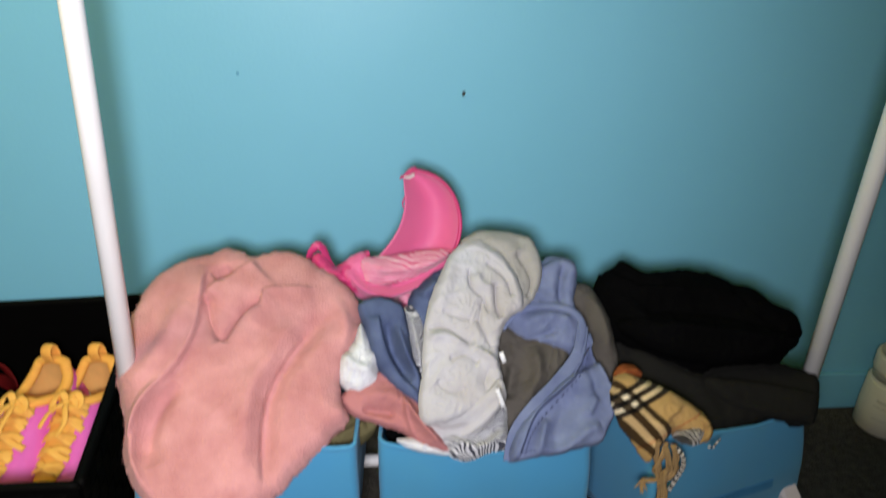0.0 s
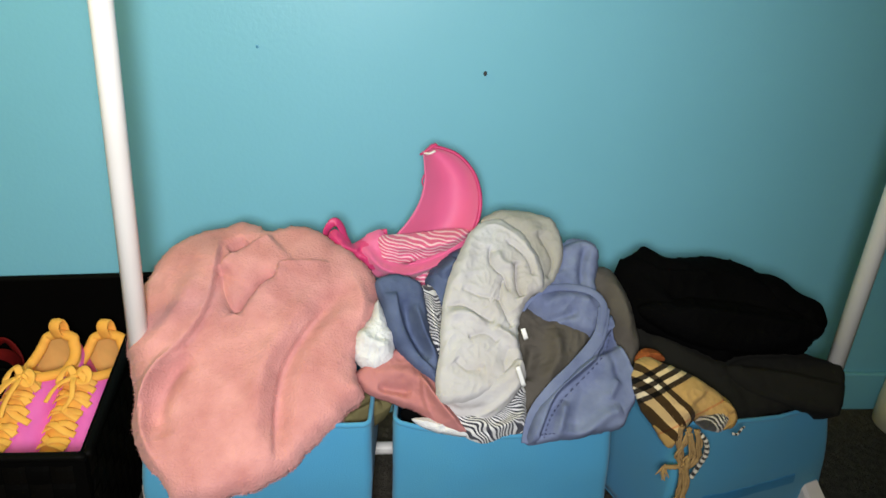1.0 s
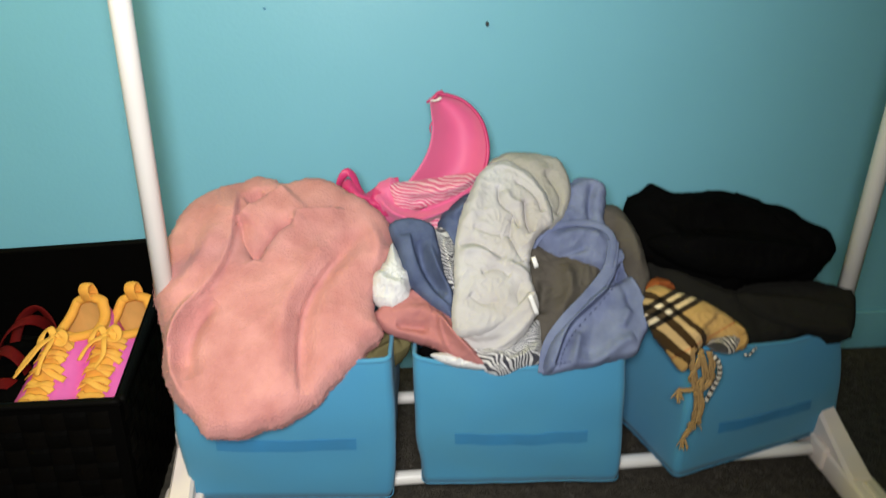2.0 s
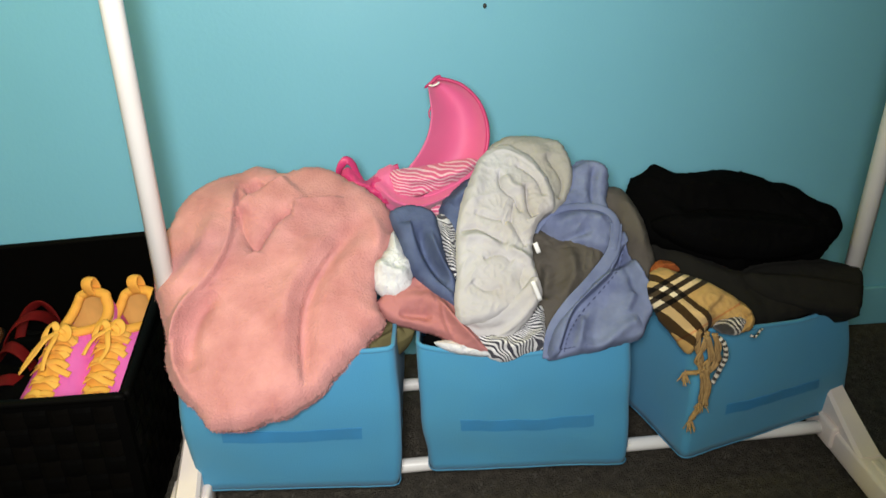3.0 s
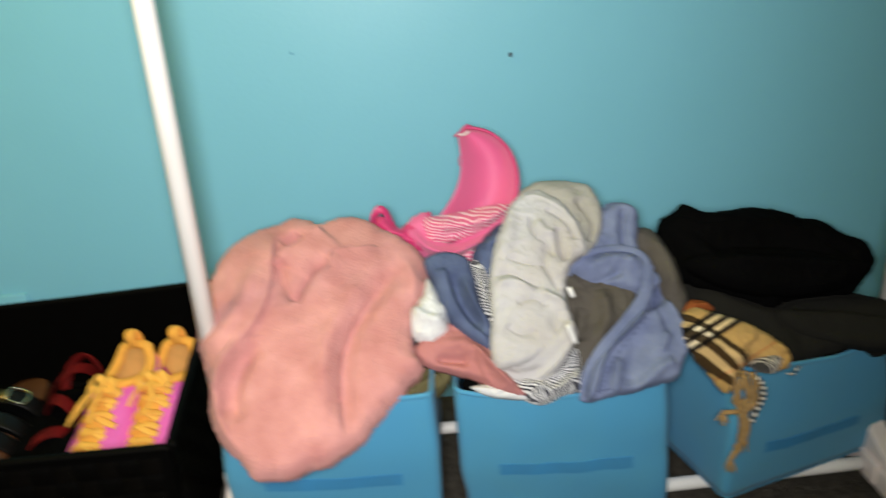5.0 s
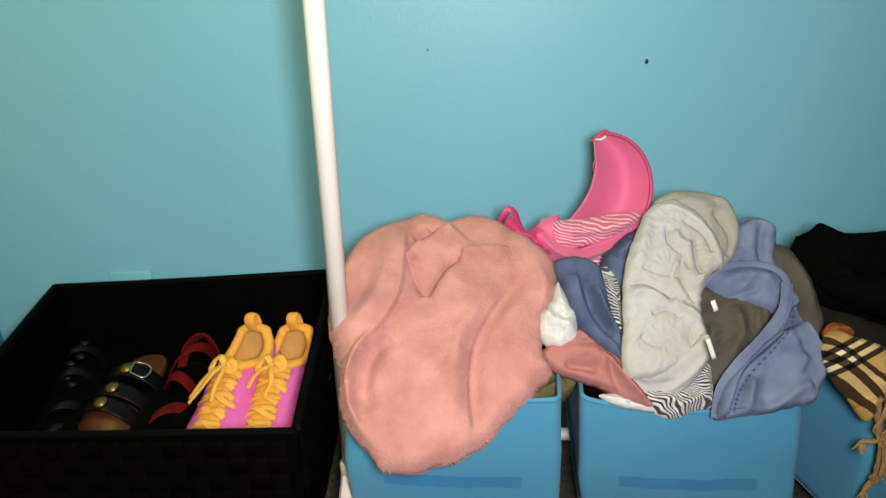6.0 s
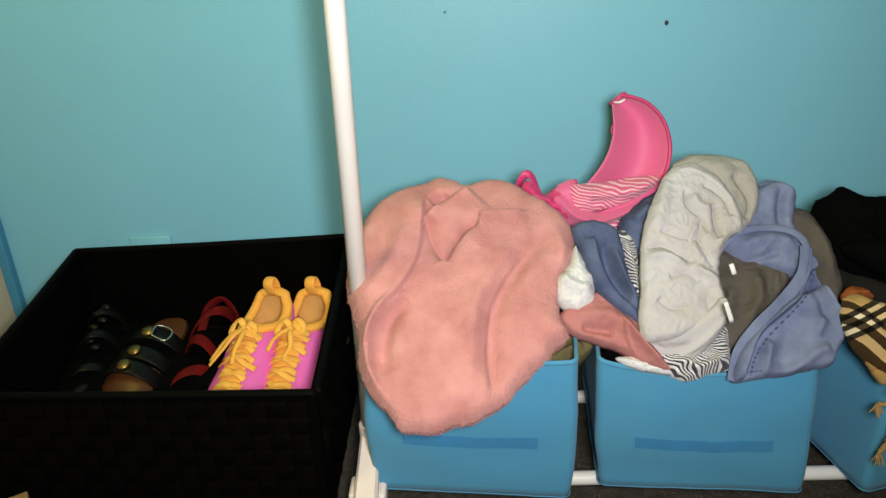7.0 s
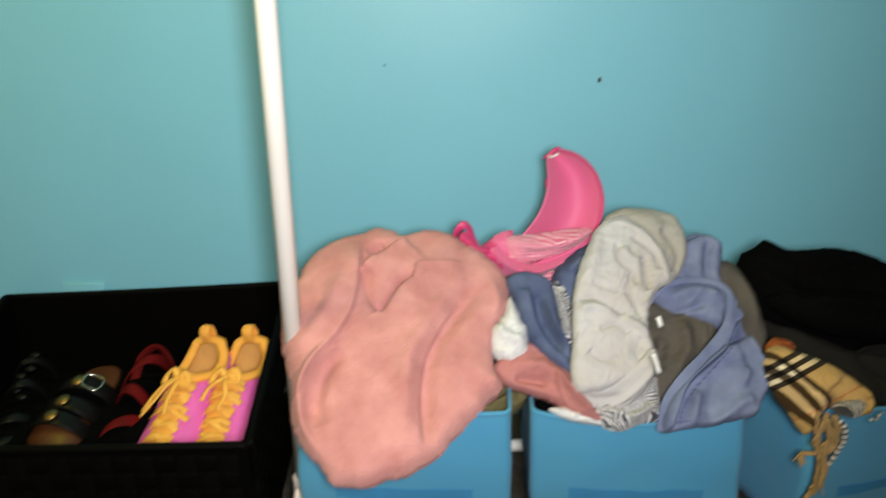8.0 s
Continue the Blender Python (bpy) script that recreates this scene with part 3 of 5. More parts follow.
towel_folds += [([(-0.472, 0.154), (-0.448, 0.178), (-0.428, 0.218), (-0.415, 0.264)], 0.012, 0.005, '')]
bm = cloth((-0.455, 0.235, 54), [(-0.413, -0.015), (-0.434, 0.005), (-0.453, 0.027), (-0.468, 0.051), (-0.476, 0.081), (-0.475, 0.104), (-0.48, 0.126), (-0.488, 0.15), (-0.495, 0.178), (-0.495, 0.203), (-0.492, 0.232), (-0.482, 0.27), (-0.462, 0.309), (-0.433, 0.335), (-0.398, 0.349), (-0.37, 0.359), (-0.346, 0.355), (-0.334, 0.345), (-0.314, 0.352), (-0.282, 0.354), (-0.25, 0.337), (-0.219, 0.314), (-0.196, 0.29), (-0.183, 0.266), (-0.183, 0.239), (-0.19, 0.213), (-0.204, 0.188), (-0.211, 0.155), (-0.207, 0.131), (-0.199, 0.107), (-0.218, 0.092), (-0.23, 0.074), (-0.252, 0.053), (-0.271, 0.04), (-0.28, 0.024), (-0.299, 0.01), (-0.33, -0.004), (-0.35, -0.01), (-0.376, -0.016)], towel_folds, front=0.030, back=0.10, puff=3.2, crease=0.0034, pitch=11, edge=0.0022, seed=2.0, steps=(460, 120), deep=1.45, lift=0.004, hem=0.008, flat=0.4)
pile = fuzz(bm, 9000, 0.0036, 3, steep=0.40)
part("fleece", bm, TOWEL, towel)
part("nap", pile, TOWEL, towel)["kind"] = "stuff"
garment("olive_garment", cloth((-0.325, 0.272, 66), [(-0.24, -0.049), (-0.224, -0.028), (-0.198, 0.003), (-0.164, 0.009), (-0.164, -0.017), (-0.189, -0.034), (-0.219, -0.047)], [([(-0.215, -0.036), (-0.176, -0.016)], 0.006, 0.006, '')], front=0.006, back=0.05, crease=0.003, seed=5.0), OLIVE, "folded olive green cotton garment tucked in the bin", "garment")

# ---- clothes in the middle bin ----
garment("black_garment", cloth((-0.35, 0.252, 70), [(-0.149, 0.009), (-0.104, 0.029), (-0.023, 0.033), (0.057, 0.026), (0.119, 0.011), (0.123, -0.018), (0.043, -0.035), (-0.034, -0.031), (-0.109, -0.016)], [], front=0.012, back=0.08, crease=0.004, seed=6.0), BLACK, "black garment stuffed low inside the bin", "garment")
garment("white_washcloth", cloth((-0.385, 0.27, 44), [(-0.184, 0.16), (-0.173, 0.142), (-0.161, 0.109), (-0.163, 0.079), (-0.181, 0.066), (-0.201, 0.072), (-0.213, 0.085), (-0.213, 0.112), (-0.196, 0.131)], [([(-0.208, 0.118), (-0.19, 0.1), (-0.166, 0.096)], 0.008, 0.006, '')], front=0.018, back=0.04, crease=0.004, pitch=44, seed=7.0, edge=0.003), WHITE_CLOTH, "bunched white terry washcloth beside the pink towel", "washcloth")
garment("pink_garment", cloth((-0.385, 0.265, 44), [(-0.211, 0.066), (-0.188, 0.088), (-0.153, 0.101), (-0.121, 0.075), (-0.098, 0.051), (-0.083, 0.027), (-0.066, -0.008), (-0.097, -0.003), (-0.129, 0.018), (-0.166, 0.032), (-0.195, 0.044)], [([(-0.19, 0.068), (-0.144, 0.065), (-0.109, 0.032), (-0.082, -0.004)], 0.01, 0.008, ''), ([(-0.129, 0.064), (-0.109, 0.032), (-0.075, -0.006)], 0.004, 0.006, ''), ([(-0.183, 0.049), (-0.139, 0.042)], 0.006, -0.006, ''), ([(-0.129, 0.067), (-0.124, 0.035), (-0.11, 0.004), (-0.087, -0.011)], 0.0026, 0.0024, "")], front=0.012, back=0.05, crease=0.0032, pitch=30, seed=8.0, hem=0.003, flat=0.9), DUSTY, "dusty pink garment spilling over the bin's rim", "garment")
garment("lace_garment", cloth((-0.385, 0.268, 50), [(-0.137, 0.008), (-0.111, 0.009), (-0.075, -0.004), (-0.067, -0.014), (-0.09, -0.011), (-0.123, -0.003)], [], front=0.009, back=0.02, crease=0.003, pitch=60, seed=9.0), WHITE_CLOTH, "scrap of white cloth at the bin's rim", "garment")
striped_top = thing("striped_top", (-0.04, -0.40, 0.26), "navy and white striped jersey top, crumpled", "top")
part("hem", cloth((-0.388, 0.262, 44), [(-0.096, 0.024), (-0.072, 0.026), (-0.034, 0.024), (-0.004, 0.049), (0.01, 0.052), (0.012, 0.021), (0.008, -0.002), (-0.018, -0.007), (-0.046, -0.016), (-0.075, -0.004)], [([(-0.073, 0.015), (-0.036, 0.001), (0.008, 0.021)], 0.006, 0.008, ''), ([(-0.052, -0.005), (-0.012, 0.015)], 0.005, -0.005, '')], front=0.016, back=0.05, crease=0.005, pitch=45, seed=10.0), NAVY_STRIPE, striped_top)
part("sleeve", cloth((-0.36, 0.27, 44), [(-0.126, 0.165), (-0.106, 0.168), (-0.094, 0.134), (-0.096, 0.068), (-0.11, 0.077), (-0.118, 0.118)], [([(-0.115, 0.152), (-0.104, 0.093)], 0.006, 0.006, '')], front=0.016, back=0.04, crease=0.004, pitch=45, seed=11.0), NAVY_STRIPE, striped_top)
garment("brown_grey_top", cloth((-0.33, 0.27, 44), [(0.113, 0.183), (0.136, 0.189), (0.156, 0.181), (0.168, 0.16), (0.178, 0.133), (0.185, 0.098), (0.187, 0.068), (0.178, 0.047), (0.165, 0.031), (0.145, 0.012), (0.13, 0.046), (0.12, 0.114)], [([(0.141, 0.169), (0.16, 0.125), (0.164, 0.073)], 0.010, 0.007, ""), ([(0.13, 0.152), (0.142, 0.092), (0.146, 0.041)], 0.007, -0.007, "")], front=0.022, back=0.07, crease=0.003, seed=12.0), CHARCOAL_BROWN, "grey-brown jersey top heaped behind the blue shirt", "top")
garment("dark_grey_top", cloth((-0.36, 0.27, 44), [(-0.012, 0.07), (-0.014, 0.125), (0.016, 0.142), (0.052, 0.135), (0.098, 0.127), (0.111, 0.105), (0.089, 0.065), (0.05, 0.023), (0.019, -0.002), (0.005, 0.007)], [([(0.054, 0.108), (0.056, 0.067), (0.036, 0.036)], 0.01, 0.008, ''), ([(0.027, 0.085), (0.013, 0.038)], 0.008, -0.008, '')], front=0.016, back=0.05, crease=0.004, seed=13.0), CHARCOAL_BROWN, "dark grey jersey top inside the shirt collar's loop", "top")
shorts = thing("denim_shorts", (-0.13, -0.36, 0.30), "crumpled mid blue denim shorts with a folded waistband", "shorts")
part("leg", cloth((-0.385, 0.27, 44), [(-0.187, 0.186), (-0.172, 0.195), (-0.149, 0.197), (-0.126, 0.186), (-0.12, 0.158), (-0.114, 0.117), (-0.104, 0.085), (-0.106, 0.05), (-0.117, 0.055), (-0.135, 0.067), (-0.154, 0.088), (-0.167, 0.116), (-0.177, 0.149)], [([(-0.107, 0.063), (-0.128, 0.084), (-0.146, 0.118), (-0.156, 0.151), (-0.159, 0.171)], 0.02, 0.007, "e"), ([(-0.148, 0.16), (-0.14, 0.118), (-0.116, 0.079)], 0.008, -0.012, ""), ([(-0.135, 0.153), (-0.123, 0.117), (-0.108, 0.085)], 0.005, 0.006, "")], front=0.014, back=0.05, crease=0.0022, pitch=34, seed=14.0, hem=0.003, flat=0.8, lift=0.004), DENIM_DARK, shorts)
part("waistband", cloth((-0.34, 0.27, 44), [(-0.116, 0.168), (-0.093, 0.197), (-0.06, 0.218), (-0.047, 0.2), (-0.067, 0.166), (-0.084, 0.115), (-0.103, 0.125)], [([(-0.099, 0.167), (-0.072, 0.192)], 0.008, 0.008, '')], front=0.022, back=0.05, crease=0.004, seed=15.0), DENIM_DARK, shorts)
shirt = thing("chambray_shirt", (0.07, -0.37, 0.265), "faded blue chambray shirt with its collar standing open", "shirt")
part("yoke", cloth((-0.36, 0.27, 44), [(0.07, 0.221), (0.083, 0.237), (0.103, 0.242), (0.119, 0.238), (0.128, 0.227), (0.127, 0.204), (0.12, 0.177), (0.114, 0.151), (0.064, 0.15), (0.04, 0.164), (0.058, 0.193)], [([(0.08, 0.227), (0.104, 0.233), (0.122, 0.222)], 0.005, 0.005, "s"), ([(0.107, 0.223), (0.098, 0.193), (0.098, 0.163)], 0.006, -0.006, "")], front=0.014, lift=0.012, back=0.06, crease=0.003, seed=16.0), DENIM, shirt)
part("collar_inside", cloth((-0.365, 0.27, 44), [(0.021, 0.146), (0.028, 0.167), (0.058, 0.177), (0.099, 0.175), (0.128, 0.162), (0.13, 0.132), (0.111, 0.103), (0.078, 0.111), (0.042, 0.118)], [([(0.032, 0.137), (0.075, 0.152), (0.115, 0.141)], 0.01, 0.006, ''), ([(0.046, 0.12), (0.089, 0.134)], 0.006, -0.006, '')], front=0.022, back=0.03, crease=0.003, seed=17.0), DENIM, shirt)
part("shirt_front", cloth((-0.372, 0.265, 44), [(0.007, -0.032), (0.013, 0.002), (0.037, 0.031), (0.068, 0.057), (0.099, 0.091), (0.12, 0.132), (0.138, 0.139), (0.139, 0.106), (0.152, 0.076), (0.161, 0.039), (0.15, 0.008), (0.133, -0.013), (0.088, -0.024), (0.04, -0.029)], [([(0.13, 0.114), (0.103, 0.075), (0.049, 0.03), (0.022, -0.022)], 0.006, 0.008, 's'), ([(0.134, 0.155), (0.138, 0.098), (0.151, 0.059), (0.154, 0.022)], 0.007, 0.007, ''), ([(0.127, 0.131), (0.128, 0.086), (0.137, 0.04)], 0.007, -0.005, ''), ([(0.062, 0.056), (0.104, 0.078), (0.137, 0.092)], 0.006, 0.005, 's'), ([(0.133, 0.009), (0.107, -0.001), (0.08, -0.026)], 0.008, 0.006, ''), ([(0.098, 0.043), (0.078, 0.013), (0.069, -0.021)], 0.012, -0.006, ''), ([(0.059, 0.022), (0.045, -0.024)], 0.006, 0.005, ''), ([(0.131, 0.049), (0.115, 0.022)], 0.006, 0.004, '')], front=0.018, back=0.06, lift=0.014, puff=5.0, crease=0.0028, pitch=20, seed=18.0, edge=0.0015, steps=(260, 80), hem=0.003, flat=0.8), DENIM, shirt)


def on_plane(plane, u, v, h):
    y0, z0, lean = plane
    s, c = math.sin(radians(lean)), math.cos(radians(lean))
    return (u, y0 + v * s - h * c, z0 + v * c + h * s)


SHIRT_PLANE = (-0.372, 0.265, 44)
collar_line = [(0.006, 0.138, 0), (0.021, 0.157, 0.012), (0.04, 0.17, 0.02), (0.07, 0.174, 0.026), (0.105, 0.167, 0.03), (0.12, 0.144, 0.034), (0.109, 0.105, 0.036), (0.076, 0.067, 0.036), (0.041, 0.035, 0.034), (0.016, 0.003, 0.03), (0.008, -0.032, 0.02)]
part("collar_edge", tube([on_plane(SHIRT_PLANE, *q) for q in collar_line[:7]], 0.0052, 40, 12, 0.4, up=(0, -0.7, 0.7)), DENIM, shirt, "rolled collar edge")
placket = part("placket", tube([on_plane(SHIRT_PLANE, *q) for q in collar_line[5:]], 0.0082, 50, 16, 0.1, up=(0, -0.7, 0.7)), DENIM, shirt)
stitch_line = smooth_line([(0.126, 0.112, 0.036), (0.113, 0.080, 0.037), (0.087, 0.053, 0.037), (0.054, 0.022, 0.036), (0.035, -0.004, 0.035), (0.027, -0.026, 0.033)], 44)
for a, b in zip(stitch_line[0::2], stitch_line[1::2]):
    p, q = on_plane(SHIRT_PLANE, *a), on_plane(SHIRT_PLANE, *(a + (b - a) * 0.9))
    part("stitch", tube([p, q], 0.0007, 2, 5), THREAD, placket)
for k in range(9):
    p = on_plane(SHIRT_PLANE, 0.011 + 0.0055 * k, -0.0235 + 0.0006 * k, 0.031)
    part("stitch", tube([p, (p[0] + 0.0038, p[1], p[2] + 0.0004)], 0.0006, 2, 5), THREAD, placket)

grey = thing("linen_shirt", (0.0, -0.33, 0.28), "crumpled light grey linen shirt heaped on the pile", "shirt")
linen_folds = []
linen_folds += [([(-0.034, 0.246), (-0.036, 0.225), (-0.03, 0.212), (-0.018, 0.2), (-0.013, 0.177)], 0.0035, -0.0045, 'v'), ([(-0.054, 0.258), (-0.042, 0.272), (-0.024, 0.276), (-0.002, 0.263), (0.015, 0.245), (0.025, 0.224), (0.029, 0.2)], 0.0028, 0.0012, ''), ([(-0.0, 0.223), (-0.001, 0.191), (0.005, 0.172)], 0.004, -0.006, 'v')]
linen_folds += [([(-0.013, 0.253), (0.005, 0.239), (0.017, 0.222), (0.021, 0.2)], 0.0035, -0.0035, 'v'), ([(-0.027, 0.236), (-0.021, 0.219), (-0.002, 0.214)], 0.006, 0.003, ''), ([(-0.098, 0.158), (-0.075, 0.162), (-0.053, 0.149), (-0.033, 0.138)], 0.005, -0.0045, 'v')]
linen_folds += [([(-0.096, 0.146), (-0.071, 0.15), (-0.046, 0.135)], 0.006, 0.004, ''), ([(-0.077, 0.184), (-0.049, 0.173), (-0.022, 0.169)], 0.004, -0.003, 'v'), ([(-0.07, 0.118), (-0.047, 0.124), (-0.029, 0.112)], 0.004, -0.003, 'v')]
linen_folds += [([(-0.035, 0.133), (-0.014, 0.118), (-0.003, 0.112)], 0.005, 0.004, ''), ([(-0.088, 0.09), (-0.071, 0.077), (-0.047, 0.08)], 0.006, -0.0025, 'v')]
linen_folds += [([(-0.015, 0.108), (-0.023, 0.086), (-0.018, 0.063)], 0.005, -0.003, 'v'), ([(-0.06, 0.26), (-0.069, 0.223), (-0.081, 0.183)], 0.01, 0.003, ''), ([(-0.019, 0.2), (-0.025, 0.172), (-0.018, 0.148), (-0.01, 0.131)], 0.0045, -0.004, 'v')]
part("shirt_body", cloth((-0.405, 0.27, 44), [(-0.045, 0.281), (-0.029, 0.288), (-0.01, 0.285), (0.005, 0.274), (0.019, 0.258), (0.03, 0.237), (0.036, 0.213), (0.036, 0.188), (0.019, 0.176), (0.005, 0.157), (-0.001, 0.133), (-0.001, 0.11), (0.001, 0.089), (-0.021, 0.066), (-0.043, 0.05), (-0.066, 0.039), (-0.089, 0.035), (-0.104, 0.036), (-0.111, 0.047), (-0.109, 0.078), (-0.104, 0.108), (-0.103, 0.139), (-0.098, 0.171), (-0.088, 0.207), (-0.072, 0.243), (-0.057, 0.268)], linen_folds, front=0.009, back=0.07, crease=0.0036, pitch=31, seed=21.0, steps=(440, 130), deep=1.9, lift=0.015, edge=0.0014, hem=0.004, flat=0.8, fade=0.4), GREY, grey)
part("turned_hem", cloth((-0.3804, 0.3057, 12), [(-0.109, 0.004), (-0.091, 0.002), (-0.065, 0.008), (-0.043, 0.021), (-0.022, 0.036), (-0.004, 0.052), (0.004, 0.029), (-0.003, 0.014), (-0.013, -0.003), (-0.028, -0.019), (-0.042, -0.029), (-0.063, -0.029), (-0.088, -0.023), (-0.105, -0.012)], [([(-0.103, -0.005), (-0.077, -0.013), (-0.04, -0.009)], 0.006, -0.003, ""), ([(-0.055, -0.02), (-0.029, -0.002), (-0.006, 0.024)], 0.005, 0.003, "")], front=0.006, back=0.03, crease=0.0018, pitch=34, seed=24.0, edge=0.001, hem=0.003, flat=0.8), GREY, grey, "lower end folded back under")
# the back panel is coloured darker and browner than the shirt body
part("back_panel", cloth((-0.385, 0.27, 44), [(-0.042, 0.274), (-0.018, 0.291), (0.007, 0.294), (0.036, 0.29), (0.06, 0.28), (0.071, 0.256), (0.073, 0.229), (0.066, 0.206), (0.054, 0.187), (0.033, 0.174), (0.01, 0.211), (-0.018, 0.255)], [([(0.034, 0.258), (0.054, 0.218), (0.046, 0.189)], 0.004, -0.005, "v"), ([(-0.009, 0.276), (0.019, 0.269), (0.037, 0.249)], 0.012, 0.004, "")], front=0.009, back=0.05, lift=0.008, edge=0.0012, crease=0.0032, pitch=30, seed=23.0, hem=0.004, flat=0.8), GREY_BACK, grey, "darker back panel of the linen shirt")
for a, b in (((-0.019, -0.412, 0.376), (-0.009, -0.416, 0.350)), ((-0.017, -0.405, 0.425), (-0.012, -0.408, 0.412))):
    part("care_label", tube([a, ((a[0] + b[0]) / 2, a[1] - 0.003, (a[2] + b[2]) / 2), b], 0.0030, 6, 8, 0.1, up=(0, -1, 0.3)), LABEL, grey, "small white satin care label")

# ---- the bra on top ----
bra = thing("bra", (-0.12, -0.14, 0.38), "magenta padded bra with striped lining, propped on the pile", "bra")


def bra_cup():
    """A moulded cup seen from inside: a crescent shell, deepest in its middle, with thickness."""
    outer = smooth_line([(-0.110, 0.058), (-0.078, 0.050), (-0.050, 0.024), (-0.038, -0.014), (-0.043, -0.052), (-0.062, -0.080), (-0.100, -0.101), (-0.150, -0.112)], 40)
    inner = smooth_line([(-0.121, 0.048), (-0.119, 0.028), (-0.118, 0.008), (-0.122, -0.014), (-0.129, -0.032), (-0.140, -0.050), (-0.155, -0.068), (-0.176, -0.085)], 40)
    bm = bmesh.new()
    s, c = math.sin(radians(15)), math.cos(radians(15))
    cols = 22
    faces = []
    for shell in (0.0, 0.007):
        grid = []
        for i in range(40):
            row = []
            for k in range(cols + 1):
                f = k / cols
                q = inner[i] * (1 - f) + outer[i] * f
                deep = 0.024 * math.sin(math.pi * f ** 1.35) ** 0.8 * math.sin(math.pi * (0.06 + 0.88 * i / 39)) ** 0.6 + 0.012 * f
                h = -deep + 0.010 - shell + 0.016 * f ** 5
                row.append(bm.verts.new((q[0], -0.145 + q[1] * s - h * c, 0.5 + q[1] * c + h * s)))
            grid.append(row)
        for i in range(39):
            for k in range(cols):
                bm.faces.new((grid[i][k], grid[i][k + 1], grid[i + 1][k + 1], grid[i + 1][k]))
        faces.append(grid)
    a, b = faces
    for i in range(39):
        bm.faces.new((a[i][0], a[i + 1][0], b[i + 1][0], b[i][0]))
        bm.faces.new((a[i][cols], b[i][cols], b[i + 1][cols], a[i + 1][cols]))
    for k in range(cols):
        bm.faces.new((a[0][k], b[0][k], b[0][k + 1], a[0][k + 1]))
        bm.faces.new((a[39][k], a[39][k + 1], b[39][k + 1], b[39][k]))
    bmesh.ops.recalc_face_normals(bm, faces=bm.faces)
    rim = [(q[0], -0.145 + q[1] * s - 0.014 * c, 0.5 + q[1] * c + 0.014 * s) for q in outer[::3]]
    return bm, rim


bm, rim = bra_cup()
cup = part("cup", bm, MAGENTA, bra, "moulded magenta cup standing upright")
part("edging", tube(rim, 0.0030, 50, 10, 0.8), MAGENTA_DARK, cup)
part("bow", tube([(-0.125, -0.146, 0.548), (-0.117, -0.150, 0.556), (-0.110, -0.148, 0.562), (-0.104, -0.146, 0.563)], 0.0036, 12, 8, 0.5), MAGENTA_DARK, cup)
part("bow", tube([(-0.121, -0.149, 0.552), (-0.114, -0.153, 0.552), (-0.106, -0.152, 0.556)], 0.0026, 10, 8, 0.6), LABEL, cup, "pale cord knot")
part("thread", tube([(-0.118, -0.150, 0.520), (-0.1215, -0.152, 0.512), (-0.1200, -0.152, 0.505)], 0.0012, 8, 6), MAGENTA_DARK, cup)
part("striped_panel", cloth((-0.165, 0.49, 20), [(-0.182, -0.055), (-0.152, -0.051), (-0.115, -0.047), (-0.081, -0.042), (-0.052, -0.045), (-0.068, -0.063), (-0.1, -0.08), (-0.138, -0.09), (-0.177, -0.091), (-0.181, -0.074)], [([(-0.169, -0.062), (-0.12, -0.069), (-0.061, -0.049)], 0.008, 0.006, ''), ([(-0.154, -0.08), (-0.103, -0.07)], 0.006, -0.004, '')], front=0.014, back=0.02, crease=0.003, pitch=30, seed=31.0), BRA_STRIPE, bra, "pink panel with thin white stripes")
part("band", cloth((-0.16, 0.49, 20), [(-0.219, -0.083), (-0.2, -0.059), (-0.176, -0.048), (-0.168, -0.081), (-0.137, -0.095), (-0.086, -0.078), (-0.047, -0.045), (-0.052, -0.065), (-0.087, -0.095), (-0.121, -0.112), (-0.138, -0.122), (-0.18, -0.115), (-0.208, -0.1)], [([(-0.202, -0.071), (-0.171, -0.101), (-0.121, -0.104), (-0.061, -0.069)], 0.006, 0.008, '')], front=0.012, back=0.02, crease=0.003, pitch=30, seed=32.0, middle=(-0.150, -0.102)), MAGENTA, bra)
part("wing", cloth((-0.165, 0.47, 20), [(-0.251, -0.039), (-0.24, -0.028), (-0.218, -0.048), (-0.195, -0.039), (-0.176, -0.058), (-0.176, -0.093), (-0.205, -0.084), (-0.231, -0.064)], [([(-0.235, -0.045), (-0.203, -0.059), (-0.179, -0.081)], 0.006, 0.007, ''), ([(-0.21, -0.054), (-0.186, -0.068)], 0.005, -0.006, '')], front=0.012, back=0.02, crease=0.004, pitch=40, seed=36.0), MAGENTA_DARK, bra)
part("strap", tube([(-0.256, -0.160, 0.418), (-0.253, -0.166, 0.438), (-0.243, -0.168, 0.452), (-0.234, -0.166, 0.445), (-0.226, -0.168, 0.424), (-0.208, -0.174, 0.398), (-0.188, -0.176, 0.384), (-0.168, -0.178, 0.380)], 0.0062, 40, 10, 0.24, up=(0.5, -0.6, 0.5)), MAGENTA_DARK, bra, "looped magenta shoulder strap")
part("strap", tube([(-0.222, -0.166, 0.408), (-0.205, -0.168, 0.420), (-0.188, -0.166, 0.432), (-0.168, -0.162, 0.436)], 0.0048, 24, 8, 0.4, up=(0, -1, 0.2)), MAGENTA_DARK, bra)
part("striped_tail", cloth((-0.19, 0.37, 30), [(-0.138, 0.020), (-0.122, 0.022), (-0.105, 0.016), (-0.102, -0.004), (-0.112, -0.018), (-0.126, -0.002)], front=0.01, back=0.02, crease=0.002, seed=33.0, steps=(80, 20)), BRA_STRIPE, bra)

